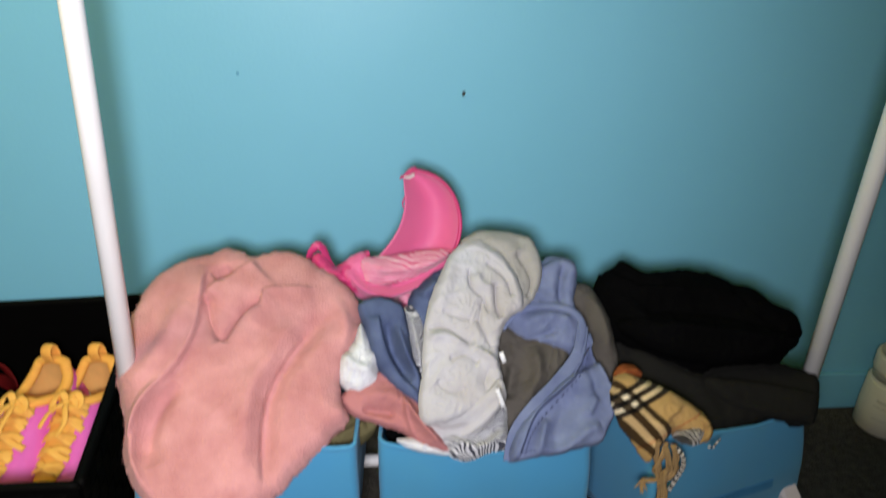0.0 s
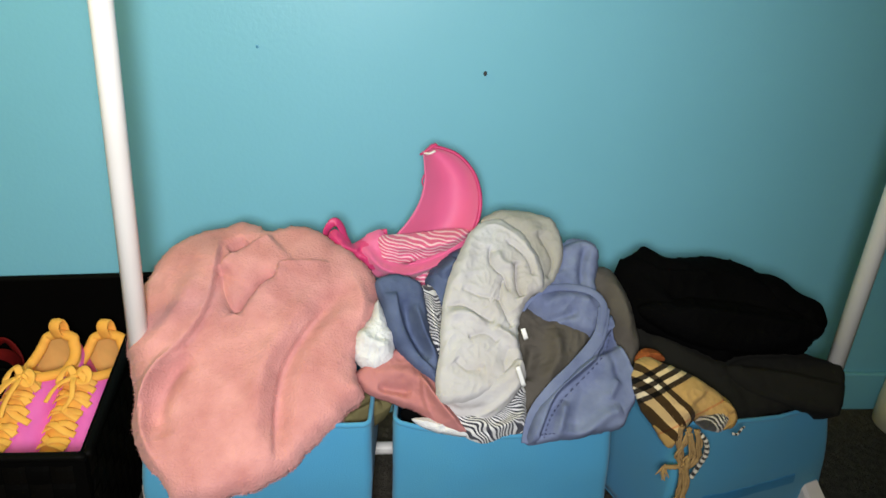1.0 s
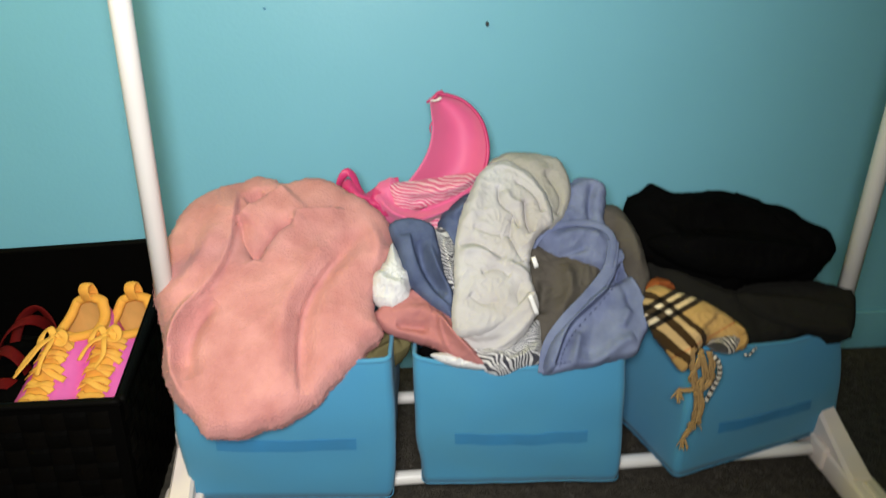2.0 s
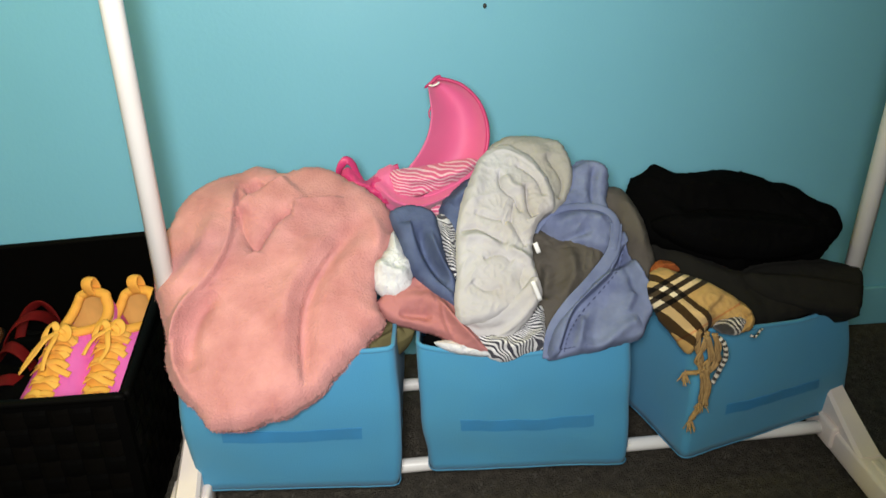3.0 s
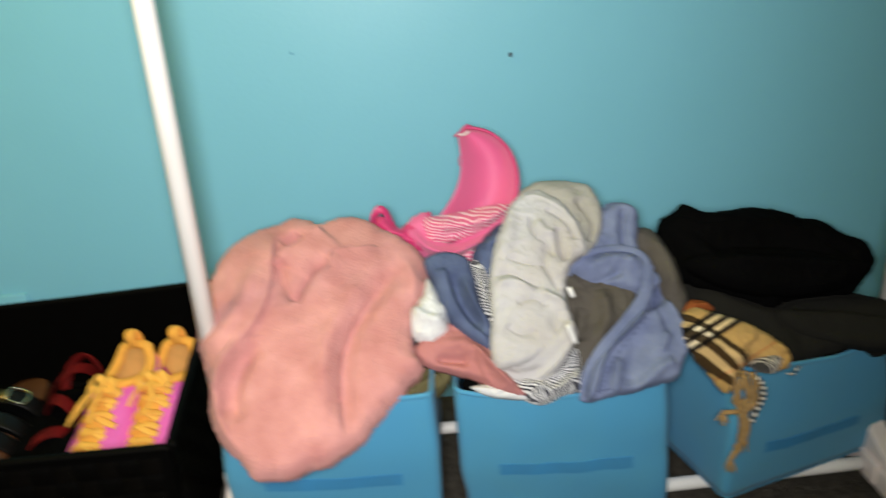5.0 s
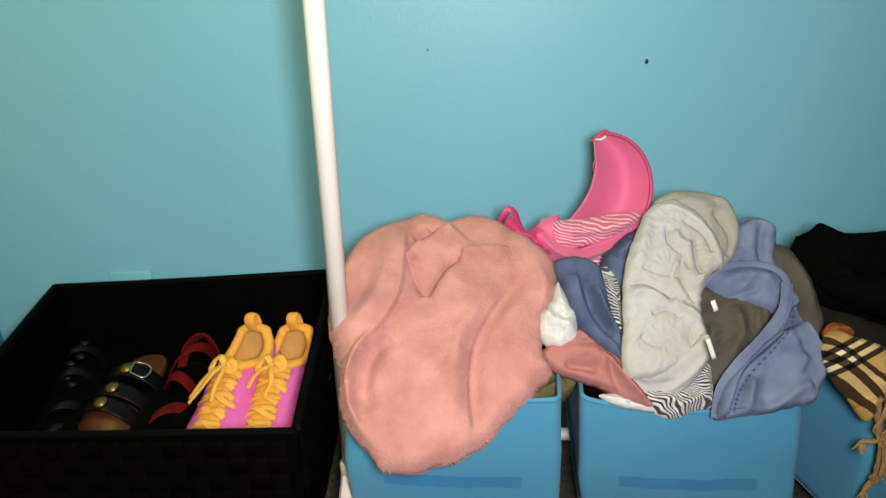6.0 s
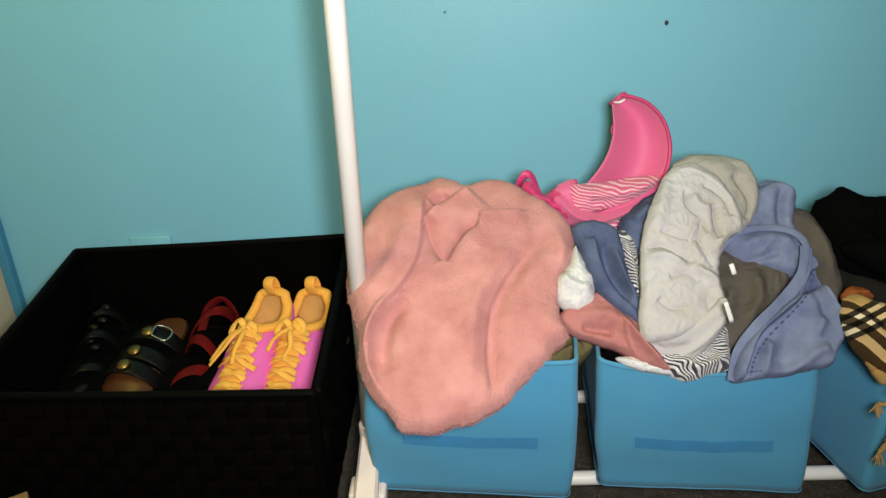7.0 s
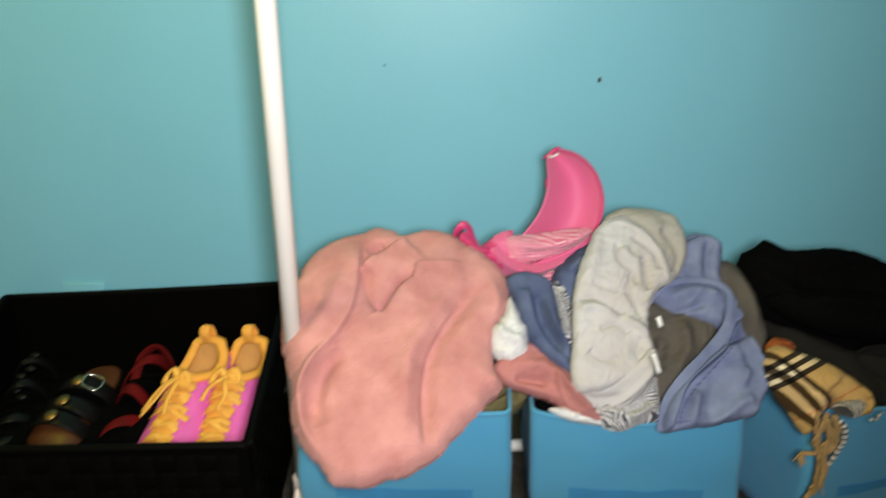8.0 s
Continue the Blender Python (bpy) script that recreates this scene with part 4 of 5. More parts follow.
# ---- dark clothes and scarf in the askew bin ----
sweater = thing("knit_sweater", (0.32, -0.20, 0.33), "folded black knit sweater on top of the bin", "sweater")
sweater_folds = []
sweater_folds += [([(0.187, 0.013), (0.217, -0.01), (0.268, -0.017)], 0.006, 0.006, 's'), ([(0.229, 0.003), (0.276, -0.018), (0.351, -0.031), (0.428, -0.071)], 0.018, 0.008, ''), ([(0.234, -0.052), (0.304, -0.082), (0.412, -0.097)], 0.01, -0.008, '')]
sweater_folds += [([(0.172, -0.021), (0.215, -0.059), (0.273, -0.106)], 0.012, 0.006, ''), ([(0.364, -0.015), (0.381, -0.051), (0.434, -0.081)], 0.008, -0.005, 'v')]
part("sweater_body", cloth((-0.2, 0.4, 48), [(0.163, -0.007), (0.173, 0.013), (0.189, 0.024), (0.209, 0.038), (0.221, 0.032), (0.238, 0.02), (0.259, 0.02), (0.305, 0.023), (0.348, 0.016), (0.381, 0.001), (0.414, -0.01), (0.435, -0.032), (0.464, -0.044), (0.476, -0.067), (0.472, -0.085), (0.453, -0.102), (0.431, -0.122), (0.4, -0.125), (0.339, -0.127), (0.302, -0.135), (0.263, -0.119), (0.217, -0.097), (0.182, -0.077), (0.17, -0.04)], sweater_folds, front=0.034, back=0.09, crease=0.004, pitch=20, seed=41.0, edge=0.0025, hem=0.012, steps=(260, 70)), BLACK, sweater)
part("sleeve", cloth((-0.2, 0.4, 48), [(0.182, -0.063), (0.248, -0.039), (0.333, -0.053), (0.399, -0.075), (0.446, -0.096), (0.432, -0.113), (0.385, -0.126), (0.314, -0.129), (0.249, -0.113), (0.203, -0.091)], [([(0.223, -0.074), (0.324, -0.089), (0.409, -0.103)], 0.01, 0.008, '')], front=0.020, back=0.05, crease=0.005, pitch=20, seed=48.0, lift=0.030), BLACK, sweater)
trousers = thing("jersey_trousers", (0.34, -0.28, 0.27), "folded charcoal jersey trousers hanging over the rim", "trousers")
part("leg", cloth((-0.325, 0.272, 55), [(0.19, 0.114), (0.225, 0.104), (0.275, 0.078), (0.313, 0.059), (0.35, 0.064), (0.412, 0.065), (0.454, 0.057), (0.484, 0.044), (0.492, 0.031), (0.485, 0.002), (0.467, -0.032), (0.441, -0.028), (0.417, -0.023), (0.381, -0.027), (0.327, -0.037), (0.291, -0.044), (0.249, -0.017), (0.211, 0.029), (0.19, 0.067)], [([(0.211, 0.082), (0.268, 0.041), (0.315, 0.025)], 0.012, 0.006, ""), ([(0.194, 0.051), (0.242, 0.007), (0.285, -0.017)], 0.010, -0.005, "")], front=0.014, back=0.07, crease=0.0025, pitch=22, seed=42.0, edge=0.002), CHARCOAL, trousers)
part("leg", cloth((-0.325, 0.272, 55), [(0.305, 0.032), (0.341, 0.053), (0.368, 0.057), (0.412, 0.056), (0.445, 0.05), (0.472, 0.04), (0.483, 0.035), (0.485, 0.026), (0.482, 0.014), (0.472, -0.013), (0.463, -0.031), (0.456, -0.038), (0.444, -0.035), (0.408, -0.028), (0.37, -0.016), (0.332, -0.001)], [([(0.329, 0.03), (0.386, 0.022), (0.458, 0.005)], 0.008, 0.003, "s"), ([(0.345, 0.0), (0.392, -0.01), (0.451, -0.025)], 0.012, -0.003, "")], front=0.010, back=0.05, crease=0.0018, pitch=24, seed=47.0, lift=0.018, edge=0.001, hem=0.004, flat=0.9), CHARCOAL, trousers)
garment("black_garment", cloth((-0.32, 0.255, 65), [(0.253, -0.022), (0.315, 0.007), (0.406, 0.016), (0.471, 0.001), (0.468, -0.014), (0.419, -0.017), (0.36, -0.032), (0.306, -0.04)], [], front=0.010, back=0.05, crease=0.003, seed=43.0), BLACK, "black garment deep inside the bin", "garment")
scarf = thing("plaid_scarf", (0.22, -0.41, 0.27), "camel check wool scarf rolled up, fringe hanging out", "scarf")


part("folded_length", cloth((-0.415, 0.27, 42), [(0.146, 0.064), (0.151, 0.088), (0.157, 0.099), (0.172, 0.102), (0.194, 0.094), (0.235, 0.074), (0.265, 0.05), (0.274, 0.026), (0.267, 0.012), (0.247, 0.012), (0.23, 0.02), (0.217, 0.015), (0.203, -0.001), (0.188, -0.013), (0.173, 0.006), (0.156, 0.033)], [([(0.154, 0.065), (0.181, 0.04), (0.217, 0.023)], 0.012, 0.006, ''), ([(0.209, 0.065), (0.225, 0.045)], 0.02, 0.004, ''), ([(0.154, 0.046), (0.187, 0.006)], 0.006, -0.004, '')], front=0.026, back=0.03, puff=3.0, crease=0.003, pitch=40, seed=44.0, lift=0.006, fade=0.35), PLAID, scarf)
part("folded_end", cloth((-0.415, 0.27, 42), [(0.242, 0.038), (0.25, 0.049), (0.264, 0.052), (0.273, 0.037), (0.276, 0.02), (0.268, 0.009), (0.253, 0.009), (0.261, 0.023), (0.254, 0.032)], [([(0.253, 0.043), (0.266, 0.027)], 0.006, 0.004, '')], front=0.012, back=0.02, crease=0.002, pitch=50, seed=52.0, lift=0.022, steps=(80, 24)), CAMEL_CLOTH, scarf, "plain camel end folded over")
part("folded_corner", cloth((-0.4, 0.27, 42), [(0.158, 0.09), (0.165, 0.102), (0.178, 0.106), (0.195, 0.101), (0.2, 0.09), (0.181, 0.088), (0.168, 0.085)], [([(0.168, 0.096), (0.193, 0.096)], 0.005, 0.004, '')], front=0.012, back=0.02, crease=0.003, pitch=50, seed=46.0, steps=(80, 24)), RUST, scarf, "rust red corner of the scarf")
part("rolled_end", cloth((-0.425, 0.27, 42), [(0.220, 0.024), (0.238, 0.038), (0.254, 0.040), (0.263, 0.030), (0.256, 0.014), (0.236, 0.012)], front=0.012, back=0.02, crease=0.006, pitch=70, seed=45.0, lift=0.014, steps=(90, 24)), CHECK, scarf, "black and white check end of the roll")
FR = [((0.196, 0.300), (0.194, 0.282), (0.203, 0.256), (0.210, 0.232), (0.213, 0.200), (0.214, 0.176), (0.203, 0.158)),
      ((0.205, 0.300), (0.203, 0.280), (0.198, 0.256), (0.206, 0.240), (0.197, 0.238), (0.184, 0.238)),
      ((0.214, 0.298), (0.220, 0.276), (0.224, 0.254), (0.214, 0.240), (0.206, 0.246)),
      ((0.202, 0.296), (0.212, 0.270), (0.209, 0.248), (0.214, 0.224), (0.215, 0.190))]
for i, line in enumerate(FR):
    tassel = part("tassel", tube([(x, -0.432 - 0.003 * i, z) for x, z in line], 0.0032, 40, 9, 0.9), CAMEL, scarf, "twisted camel wool fringe")
    for k in range(3):
        sway = [(x + 0.004 * math.sin(2.1 * j + 2.0 * k + i), -0.432 - 0.003 * i + 0.003 * math.cos(2.3 * j + k), z + random.uniform(-0.002, 0.002)) for j, (x, z) in enumerate(line)]
        part("yarn", tube(sway, 0.0018, 40, 6, 0.9), CAMEL, tassel)
    ex, ez = line[-1]
    for k in range(14):
        a = random.uniform(-0.9, 0.6)
        part("strand", tube([(ex, -0.432 - 0.003 * i, ez + 0.004), (ex + 0.006 * math.sin(a), -0.434, ez - 0.004), (ex + 0.013 * math.sin(a) - 0.002, -0.434 - 0.001 * k, ez - 0.006 * (1 + math.cos(a)))], 0.0010, 8, 6, taper=0.3), CAMEL, tassel)
part("tassel", tube([(0.216, -0.436, 0.294), (0.227, -0.440, 0.284), (0.2335, -0.438, 0.262), (0.231, -0.434, 0.240), (0.226, -0.431, 0.216)], 0.0034, 40, 8, 0.9), YARN_DARK, scarf, "black and white fringe")
part("tassel", tube([(0.268, -0.428, 0.285), (0.276, -0.426, 0.282), (0.284, -0.420, 0.286), (0.290, -0.415, 0.285)], 0.0016, 16, 6), YARN_DARK, scarf)


# ---- the black woven basket ----
BX0, BX1, BY0, BY1, BZ = -1.020, -0.533, -0.402, -0.014, 0.240


def rim_lift(x, y):
    """How far the soft rim stands above its front edge."""
    return (0.026 + 0.022 * (x - BX0) / (BX1 - BX0)) * (y - BY0) / (BY1 - BY0)


def woven_basket():
    basket = thing("woven_basket", ((BX0 + BX1) / 2, (BY0 + BY1) / 2, 0.0), "black woven strap basket full of shoes, on the carpet", "basket")
    t = 0.010
    sides = {"front_wall": ((BX0 + 0.002, BY0 + 0.002, 0.004), (BX1 - 0.002, BY0 + t, BZ - 0.006)), "back_wall": ((BX0 + 0.002, BY1 - t, 0.004), (BX1 - 0.002, BY1, BZ - 0.006)),
             "end_wall": ((BX1 - t, BY0 + t + 0.0005, 0.004), (BX1 - 0.002, BY1 - t - 0.0005, BZ - 0.006))}
    sides["far_end_wall"] = ((BX0 + 0.002, BY0 + t + 0.0005, 0.004), (BX0 + t, BY1 - t - 0.0005, BZ - 0.006))
    panels = {}
    for k, (lo, hi) in sides.items():
        bm = block(lo, hi)
        for v in bm.verts:
            if v.co.z > 0.1:
                v.co.z += rim_lift(v.co.x, v.co.y)
        panels[k] = part(k, bm, STRAP_IN, basket, smooth=False)
    part("base", block((BX0 + t + 0.0005, BY0 + t + 0.0005, 0.004), (BX1 - t - 0.0005, BY1 - t - 0.0005, 0.012)), STRAP_IN, basket, smooth=False)
    h = 0.0065
    for a, b in (((BX0, BY0), (BX1, BY0)), ((BX0, BY1 - h), (BX1, BY1 - h)), ((BX0, BY0), (BX0, BY1 - h)), ((BX1, BY0), (BX1, BY1 - h))):
        mid = ((a[0] + b[0]) / 2, (a[1] + b[1]) / 2)
        pts = [(p[0], p[1] + 0.004, BZ - 0.004 - s + rim_lift(*p)) for p, s in ((a, 0), (mid, 0.0015), (b, 0))]
        part("rim", tube(pts, h, 24, 10, 0.85), STRAP, basket, "black bound rim")
    return basket, panels


basket, panels = woven_basket()
# unseen black cloth mass, added so that the shoes rest on something
garment("shoe_support", cloth((-0.39, 0.072, 86), [(-1.0, 0.01), (-0.78, 0.004), (-0.57, 0.01), (-0.562, 0.18), (-0.57, 0.355), (-0.78, 0.36), (-1.0, 0.355), (-1.006, 0.18)], front=0.046, back=0.056, puff=9, crease=0.008, pitch=14, seed=51.0), BLACK, "black cloth filler added in the basket to support the shoes", "bag")


# ---- shoes in the basket ----
def sneaker(m, label, trailing):
    """A low lace-up sneaker, heel at the origin, toe along -y, built and then set by m."""
    long = 0.245
    shoe = thing("sneaker", m.translation, label, "sneaker", "pink sneakers in the basket")

    def half(s):
        return float(np.interp(s, [0, 0.04, 0.12, 0.25, 0.42, 0.58, 0.72, 0.85, 0.94, 0.985, 1.0], [0.024, 0.034, 0.041, 0.044, 0.047, 0.053, 0.057, 0.053, 0.038, 0.020, 0.008]))

    def top(s):
        return float(np.interp(s, [0, 0.05, 0.14, 0.26, 0.36, 0.42, 0.55, 0.70, 0.85, 0.95, 1.0], [0.092, 0.095, 0.085, 0.078, 0.085, 0.086, 0.076, 0.061, 0.048, 0.037, 0.024]))

    def skin(s, x, out=0.0):
        w = half(s)
        k = min(abs(x) / w, 0.999)
        e = float(np.interp(s, [0.0, 0.42, 0.58], [5.0, 4.0, 2.6]))
        return Vector((x, -long * s, 0.016 + (top(s) - 0.016) * (1 - k ** e) ** 0.5 + out))

    def gap(s):
        """Half the width of the opening."""
        return half(s) * float(np.interp(s, [0.0, 0.045, 0.09, 0.17, 0.24, 0.30, 0.35, 0.37], [0.50, 0.68, 0.78, 0.80, 0.74, 0.60, 0.42, 0.2]))

    def set_bm(bm):
        bmesh.ops.transform(bm, matrix=m, verts=bm.verts)
        return bm

    def hole(s, x, grow=0.0):
        return 0.025 < s < 0.37 and abs(x) < gap(s) + grow

    def shell():
        bm = bmesh.new()
        grid = []
        for i in range(61):
            s = i / 60
            row = []
            for j in range(41):
                a = -1 + 2 * j / 40
                x = half(s) * math.copysign(abs(math.sin(a * math.pi / 2)) ** 0.8, a)
                row.append(bm.verts.new(skin(s, x)))
            grid.append(row)
        for i in range(60):
            for j in range(40):
                q = (grid[i][j], grid[i][j + 1], grid[i + 1][j + 1], grid[i + 1][j])
                cx = sum(v.co.x for v in q) / 4
                cs = -sum(v.co.y for v in q) / 4 / long
                if not hole(cs, cx, 0.0038):
                    bm.faces.new(q)
        bm.faces.new(list(reversed(grid[0])))
        return bm

    part("upper", set_bm(shell()), SHOE_PINK, shoe, "magenta mesh upper")
    bm = bmesh.new()
    lo = [bm.verts.new((x * half(s) * 1.04, -long * s, 0.0)) for s, x in [(i / 40, -1) for i in range(41)] + [(1 - i / 40, 1) for i in range(41)]]
    hi = [bm.verts.new((v.co.x * 1.02, v.co.y, 0.020)) for v in lo]
    for k in range(len(lo)):
        bm.faces.new((lo[k], lo[(k + 1) % len(lo)], hi[(k + 1) % len(lo)], hi[k]))
    bm.faces.new(list(reversed(lo)))
    bm.faces.new(hi)
    bmesh.ops.recalc_face_normals(bm, faces=bm.faces)
    part("sole", set_bm(bm), SOLE, shoe, "pale rubber sole", smooth=False)
    bm = bmesh.new()
    ring = [bm.verts.new((0.955 * half(s) * x, -long * s, 0.0235)) for s, x in [(0.012 + 0.6 * i / 20, -1) for i in range(21)] + [(0.612 - 0.6 * i / 20, 1) for i in range(21)]]
    bm.faces.new(ring)
    part("insole", set_bm(bm), SHOE_INSIDE, shoe)
    # padded collar round the opening
    loop = []
    ss = [0.37, 0.357, 0.33, 0.29, 0.24, 0.19, 0.14, 0.09, 0.055, 0.033]
    for s in ss:
        loop.append(skin(s, gap(s), 0.002))
    loop.append(skin(0.022, 0.0, 0.002))
    for s in reversed(ss):
        loop.append(skin(s, -gap(s), 0.002))
    part("collar", set_bm(tube(loop, 0.0084, 96, 14, 0.8)), SHOE_ORANGE, shoe, "padded orange collar")
    # the inner wall, from the collar down to the insole
    floor_line = [(1, min(0.46, s * 1.2 + 0.01)) for s in ss] + [(0, 0.035)] + [(-1, min(0.46, s * 1.2 + 0.01)) for s in reversed(ss)]
    bm = bmesh.new()
    rings = []
    for f in (0.0, 0.15, 0.35, 0.6, 0.85, 1.0):
        row = []
        for q, (e, s) in zip(loop, floor_line):
            foot = Vector((e * 0.82 * half(s), -long * s, 0.0245))
            swell = 0.005 * math.sin(math.pi * f) * e
            row.append(bm.verts.new(q + (foot - q) * f + Vector((swell, 0.0, 0.0))))
        rings.append(row)
    for a, b in zip(rings, rings[1:]):
        for k in range(len(loop)):
            k2 = (k + 1) % len(loop)
            bm.faces.new((a[k], a[k2], b[k2], b[k]))
    part("lining", set_bm(bm), SHOE_INSIDE, shoe, "tan cloth lining")
    # pull tab
    tab = [(0, -0.004, 0.088), (0, 0.004, 0.100), (0, 0.003, 0.116), (0, -0.006, 0.119), (0, -0.013, 0.112), (0, -0.013, 0.096)]
    part("pull_tab", set_bm(tube(tab, 0.0095, 30, 12, 0.26, axis=(1, 0, 0))), SHOE_ORANGE, shoe, "orange heel pull tab")
    # tongue under the laces
    bm = bmesh.new()
    grid = []
    for i in range(25):
        s = 0.325 + 0.53 * i / 24
        w = 0.0225 - 0.004 * i / 24
        grid.append([bm.verts.new(skin(s, w * j / 6, 0.0035 - 0.0022 * (j / 6) ** 2 + (0.006 * (1 - i / 4) if i < 4 else 0))) for j in range(-6, 7)])
    for i in range(24):
        for j in range(12):
            bm.faces.new((grid[i][j], grid[i][j + 1], grid[i + 1][j + 1], grid[i + 1][j]))
    part("tongue", set_bm(bm), SHOE_ORANGE, shoe)
    # flat laces, pulled loose
    for i in range(5):
        s = 0.395 + 0.086 * i
        w = 0.0235 - 0.0008 * i + random.uniform(-0.002, 0.002)
        for e in (-1, 1):
            j = [random.uniform(-0.012, 0.012) for _ in range(3)]
            pts = [skin(s + 0.006, -e * (w + 0.004), 0.001), skin(s + 0.010 + j[0], -e * w * 0.7, 0.007), skin(s + 0.024 + j[1], 0, 0.009 + 0.3 * j[2]), skin(s + 0.038 + j[2], e * w * 0.7, 0.007), skin(s + 0.046, e * (w + random.uniform(0.002, 0.011)), 0.003)]
            part("lace", set_bm(tube(pts, 0.0056, 18, 8, 0.17)), LACE, shoe)
    p = skin(0.405, 0.0, 0.014)
    for e, size in ((-1, 0.85), (1, 0.8), (1, 0.55)):
        tilt = random.uniform(-0.006, 0.006)
        pts = [p, p + Vector((e * 0.012, 0.008 + tilt, 0.009)) * size, p + Vector((e * 0.024, 0.002 + tilt, 0.003)) * size, p + Vector((e * 0.026, -0.012 + tilt, -0.004)) * size, p + Vector((e * 0.010, -0.012, 0.002)) * size, p]
        part("lace_loop", set_bm(tube(pts, 0.0056, 34, 8, 0.22)), LACE, shoe)
    if trailing:
        ends = [(-0.012, -0.016, 0.002, -0.030, -0.030, -0.010, -0.046, -0.052, -0.026), (-0.006, -0.020, 0.004, -0.018, -0.042, -0.006, -0.036, -0.066, -0.020), (0.008, -0.018, 0.004, 0.006, -0.044, -0.004, 0.010, -0.066, -0.012)]
    else:
        ends = [(-0.010, -0.014, 0.003, -0.021, -0.026, -0.003, -0.024, -0.044, -0.008), (0.008, -0.016, 0.004, 0.014, -0.036, -0.004, 0.008, -0.056, -0.010)]
    for e in ends:
        pts = [p] + [p + Vector(e[k:k + 3]) for k in (0, 3, 6)]
        part("lace_end", set_bm(tube(pts, 0.0050, 24, 8, 0.32, taper=0.25)), LACE, shoe)
    bm = bmesh.new()
    bmesh.ops.create_uvsphere(bm, u_segments=14, v_segments=8, radius=0.0075)
    bmesh.ops.translate(bm, verts=bm.verts, vec=skin(0.412, 0, 0.011))
    part("knot", set_bm(bm), LACE, shoe)
    return shoe


sneaker(pose(-0.632, -0.090, 0.139, 13, -8, -20), "magenta sneaker with orange laces and collar, leaning heel-up", True)
sneaker(pose(-0.566, -0.084, 0.136, 13, -8, -17), "magenta sneaker with orange laces, beside the basket's end", False)


def clog(m):
    shoe = thing("leather_clog", m.translation, "brown leather clog with black straps and brass studs", "clog")

    def put(bm):
        bmesh.ops.transform(bm, matrix=m, verts=bm.verts)
        return bm

    out = smooth_line([(0.0, 0.0), (0.030, -0.015), (0.036, -0.08), (0.044, -0.16), (0.038, -0.215), (0.0, -0.238), (-0.036, -0.210), (-0.042, -0.15), (-0.034, -0.08), (-0.030, -0.015)], 60, True)

    def slab(z0, z1, k):
        bm = bmesh.new()
        lo = [bm.verts.new((q[0] * k, -0.12 + (q[1] + 0.12) * k, z0)) for q in out]
        hi = [bm.verts.new((q[0] * k, -0.12 + (q[1] + 0.12) * k, z1)) for q in out]
        for i in range(60):
            bm.faces.new((lo[i], lo[(i + 1) % 60], hi[(i + 1) % 60], hi[i]))
        bm.faces.new(list(reversed(lo)))
        bm.faces.new(hi)
        bmesh.ops.recalc_face_normals(bm, faces=bm.faces)
        return bm

    part("sole", put(slab(0.0, 0.018, 1.0)), BLACK_LEATHER, shoe, smooth=False)
    part("footbed", put(slab(0.0185, 0.024, 0.97)), LEATHER, shoe, smooth=False)
    bm = bmesh.new()
    grid = []
    for i in range(20):
        y = -0.135 - 0.100 * i / 19
        w = float(np.interp(-y, [0.13, 0.17, 0.21, 0.237], [0.043, 0.044, 0.036, 0.006]))
        hgt = float(np.interp(-y, [0.13, 0.17, 0.21, 0.237], [0.062, 0.055, 0.040, 0.022]))
        grid.append([bm.verts.new((w * math.cos(a), y, 0.018 + (hgt - 0.018) * math.sin(a) ** 0.7)) for a in [math.pi * k / 20 for k in range(21)]])
    for i in range(19):
        for k in range(20):
            bm.faces.new((grid[i][k], grid[i][k + 1], grid[i + 1][k + 1], grid[i + 1][k]))
    upper = part("upper", put(bm), LEATHER, shoe, "smooth brown leather toe")
    for k, y in enumerate((-0.150, -0.118, -0.075)):
        pts = [(0.046 * math.cos(a), y, 0.014 + (0.056 - 0.004 * k) * math.sin(a)) for a in [math.pi * j / 12 for j in range(13)]]
        strap = part("strap", put(tube(pts, 0.013, 40, 10, 0.16, axis=(0, 1, 0))), BLACK_LEATHER, shoe)
        bm = lathe([(0.0105, 0.0), (0.0105, 0.002), (0.0085, 0.0042), (0.0030, 0.0048)], (0.006, y, 0.0715 - 0.004 * k), 24)
        part("stud", put(bm), BRASS, strap, "round aged brass stud")
    frame_pts = [(0.018, -0.086, 0.066), (0.036, -0.086, 0.054), (0.038, -0.066, 0.054), (0.019, -0.066, 0.066), (0.018, -0.086, 0.066)]
    part("buckle", put(tube(frame_pts, 0.0016, 40, 8)), STEEL, shoe, "small shiny metal buckle")
    return shoe


clog(pose(-0.848, -0.052, 0.124, 12, -8, -8) @ Matrix.Scale(1.12, 4))


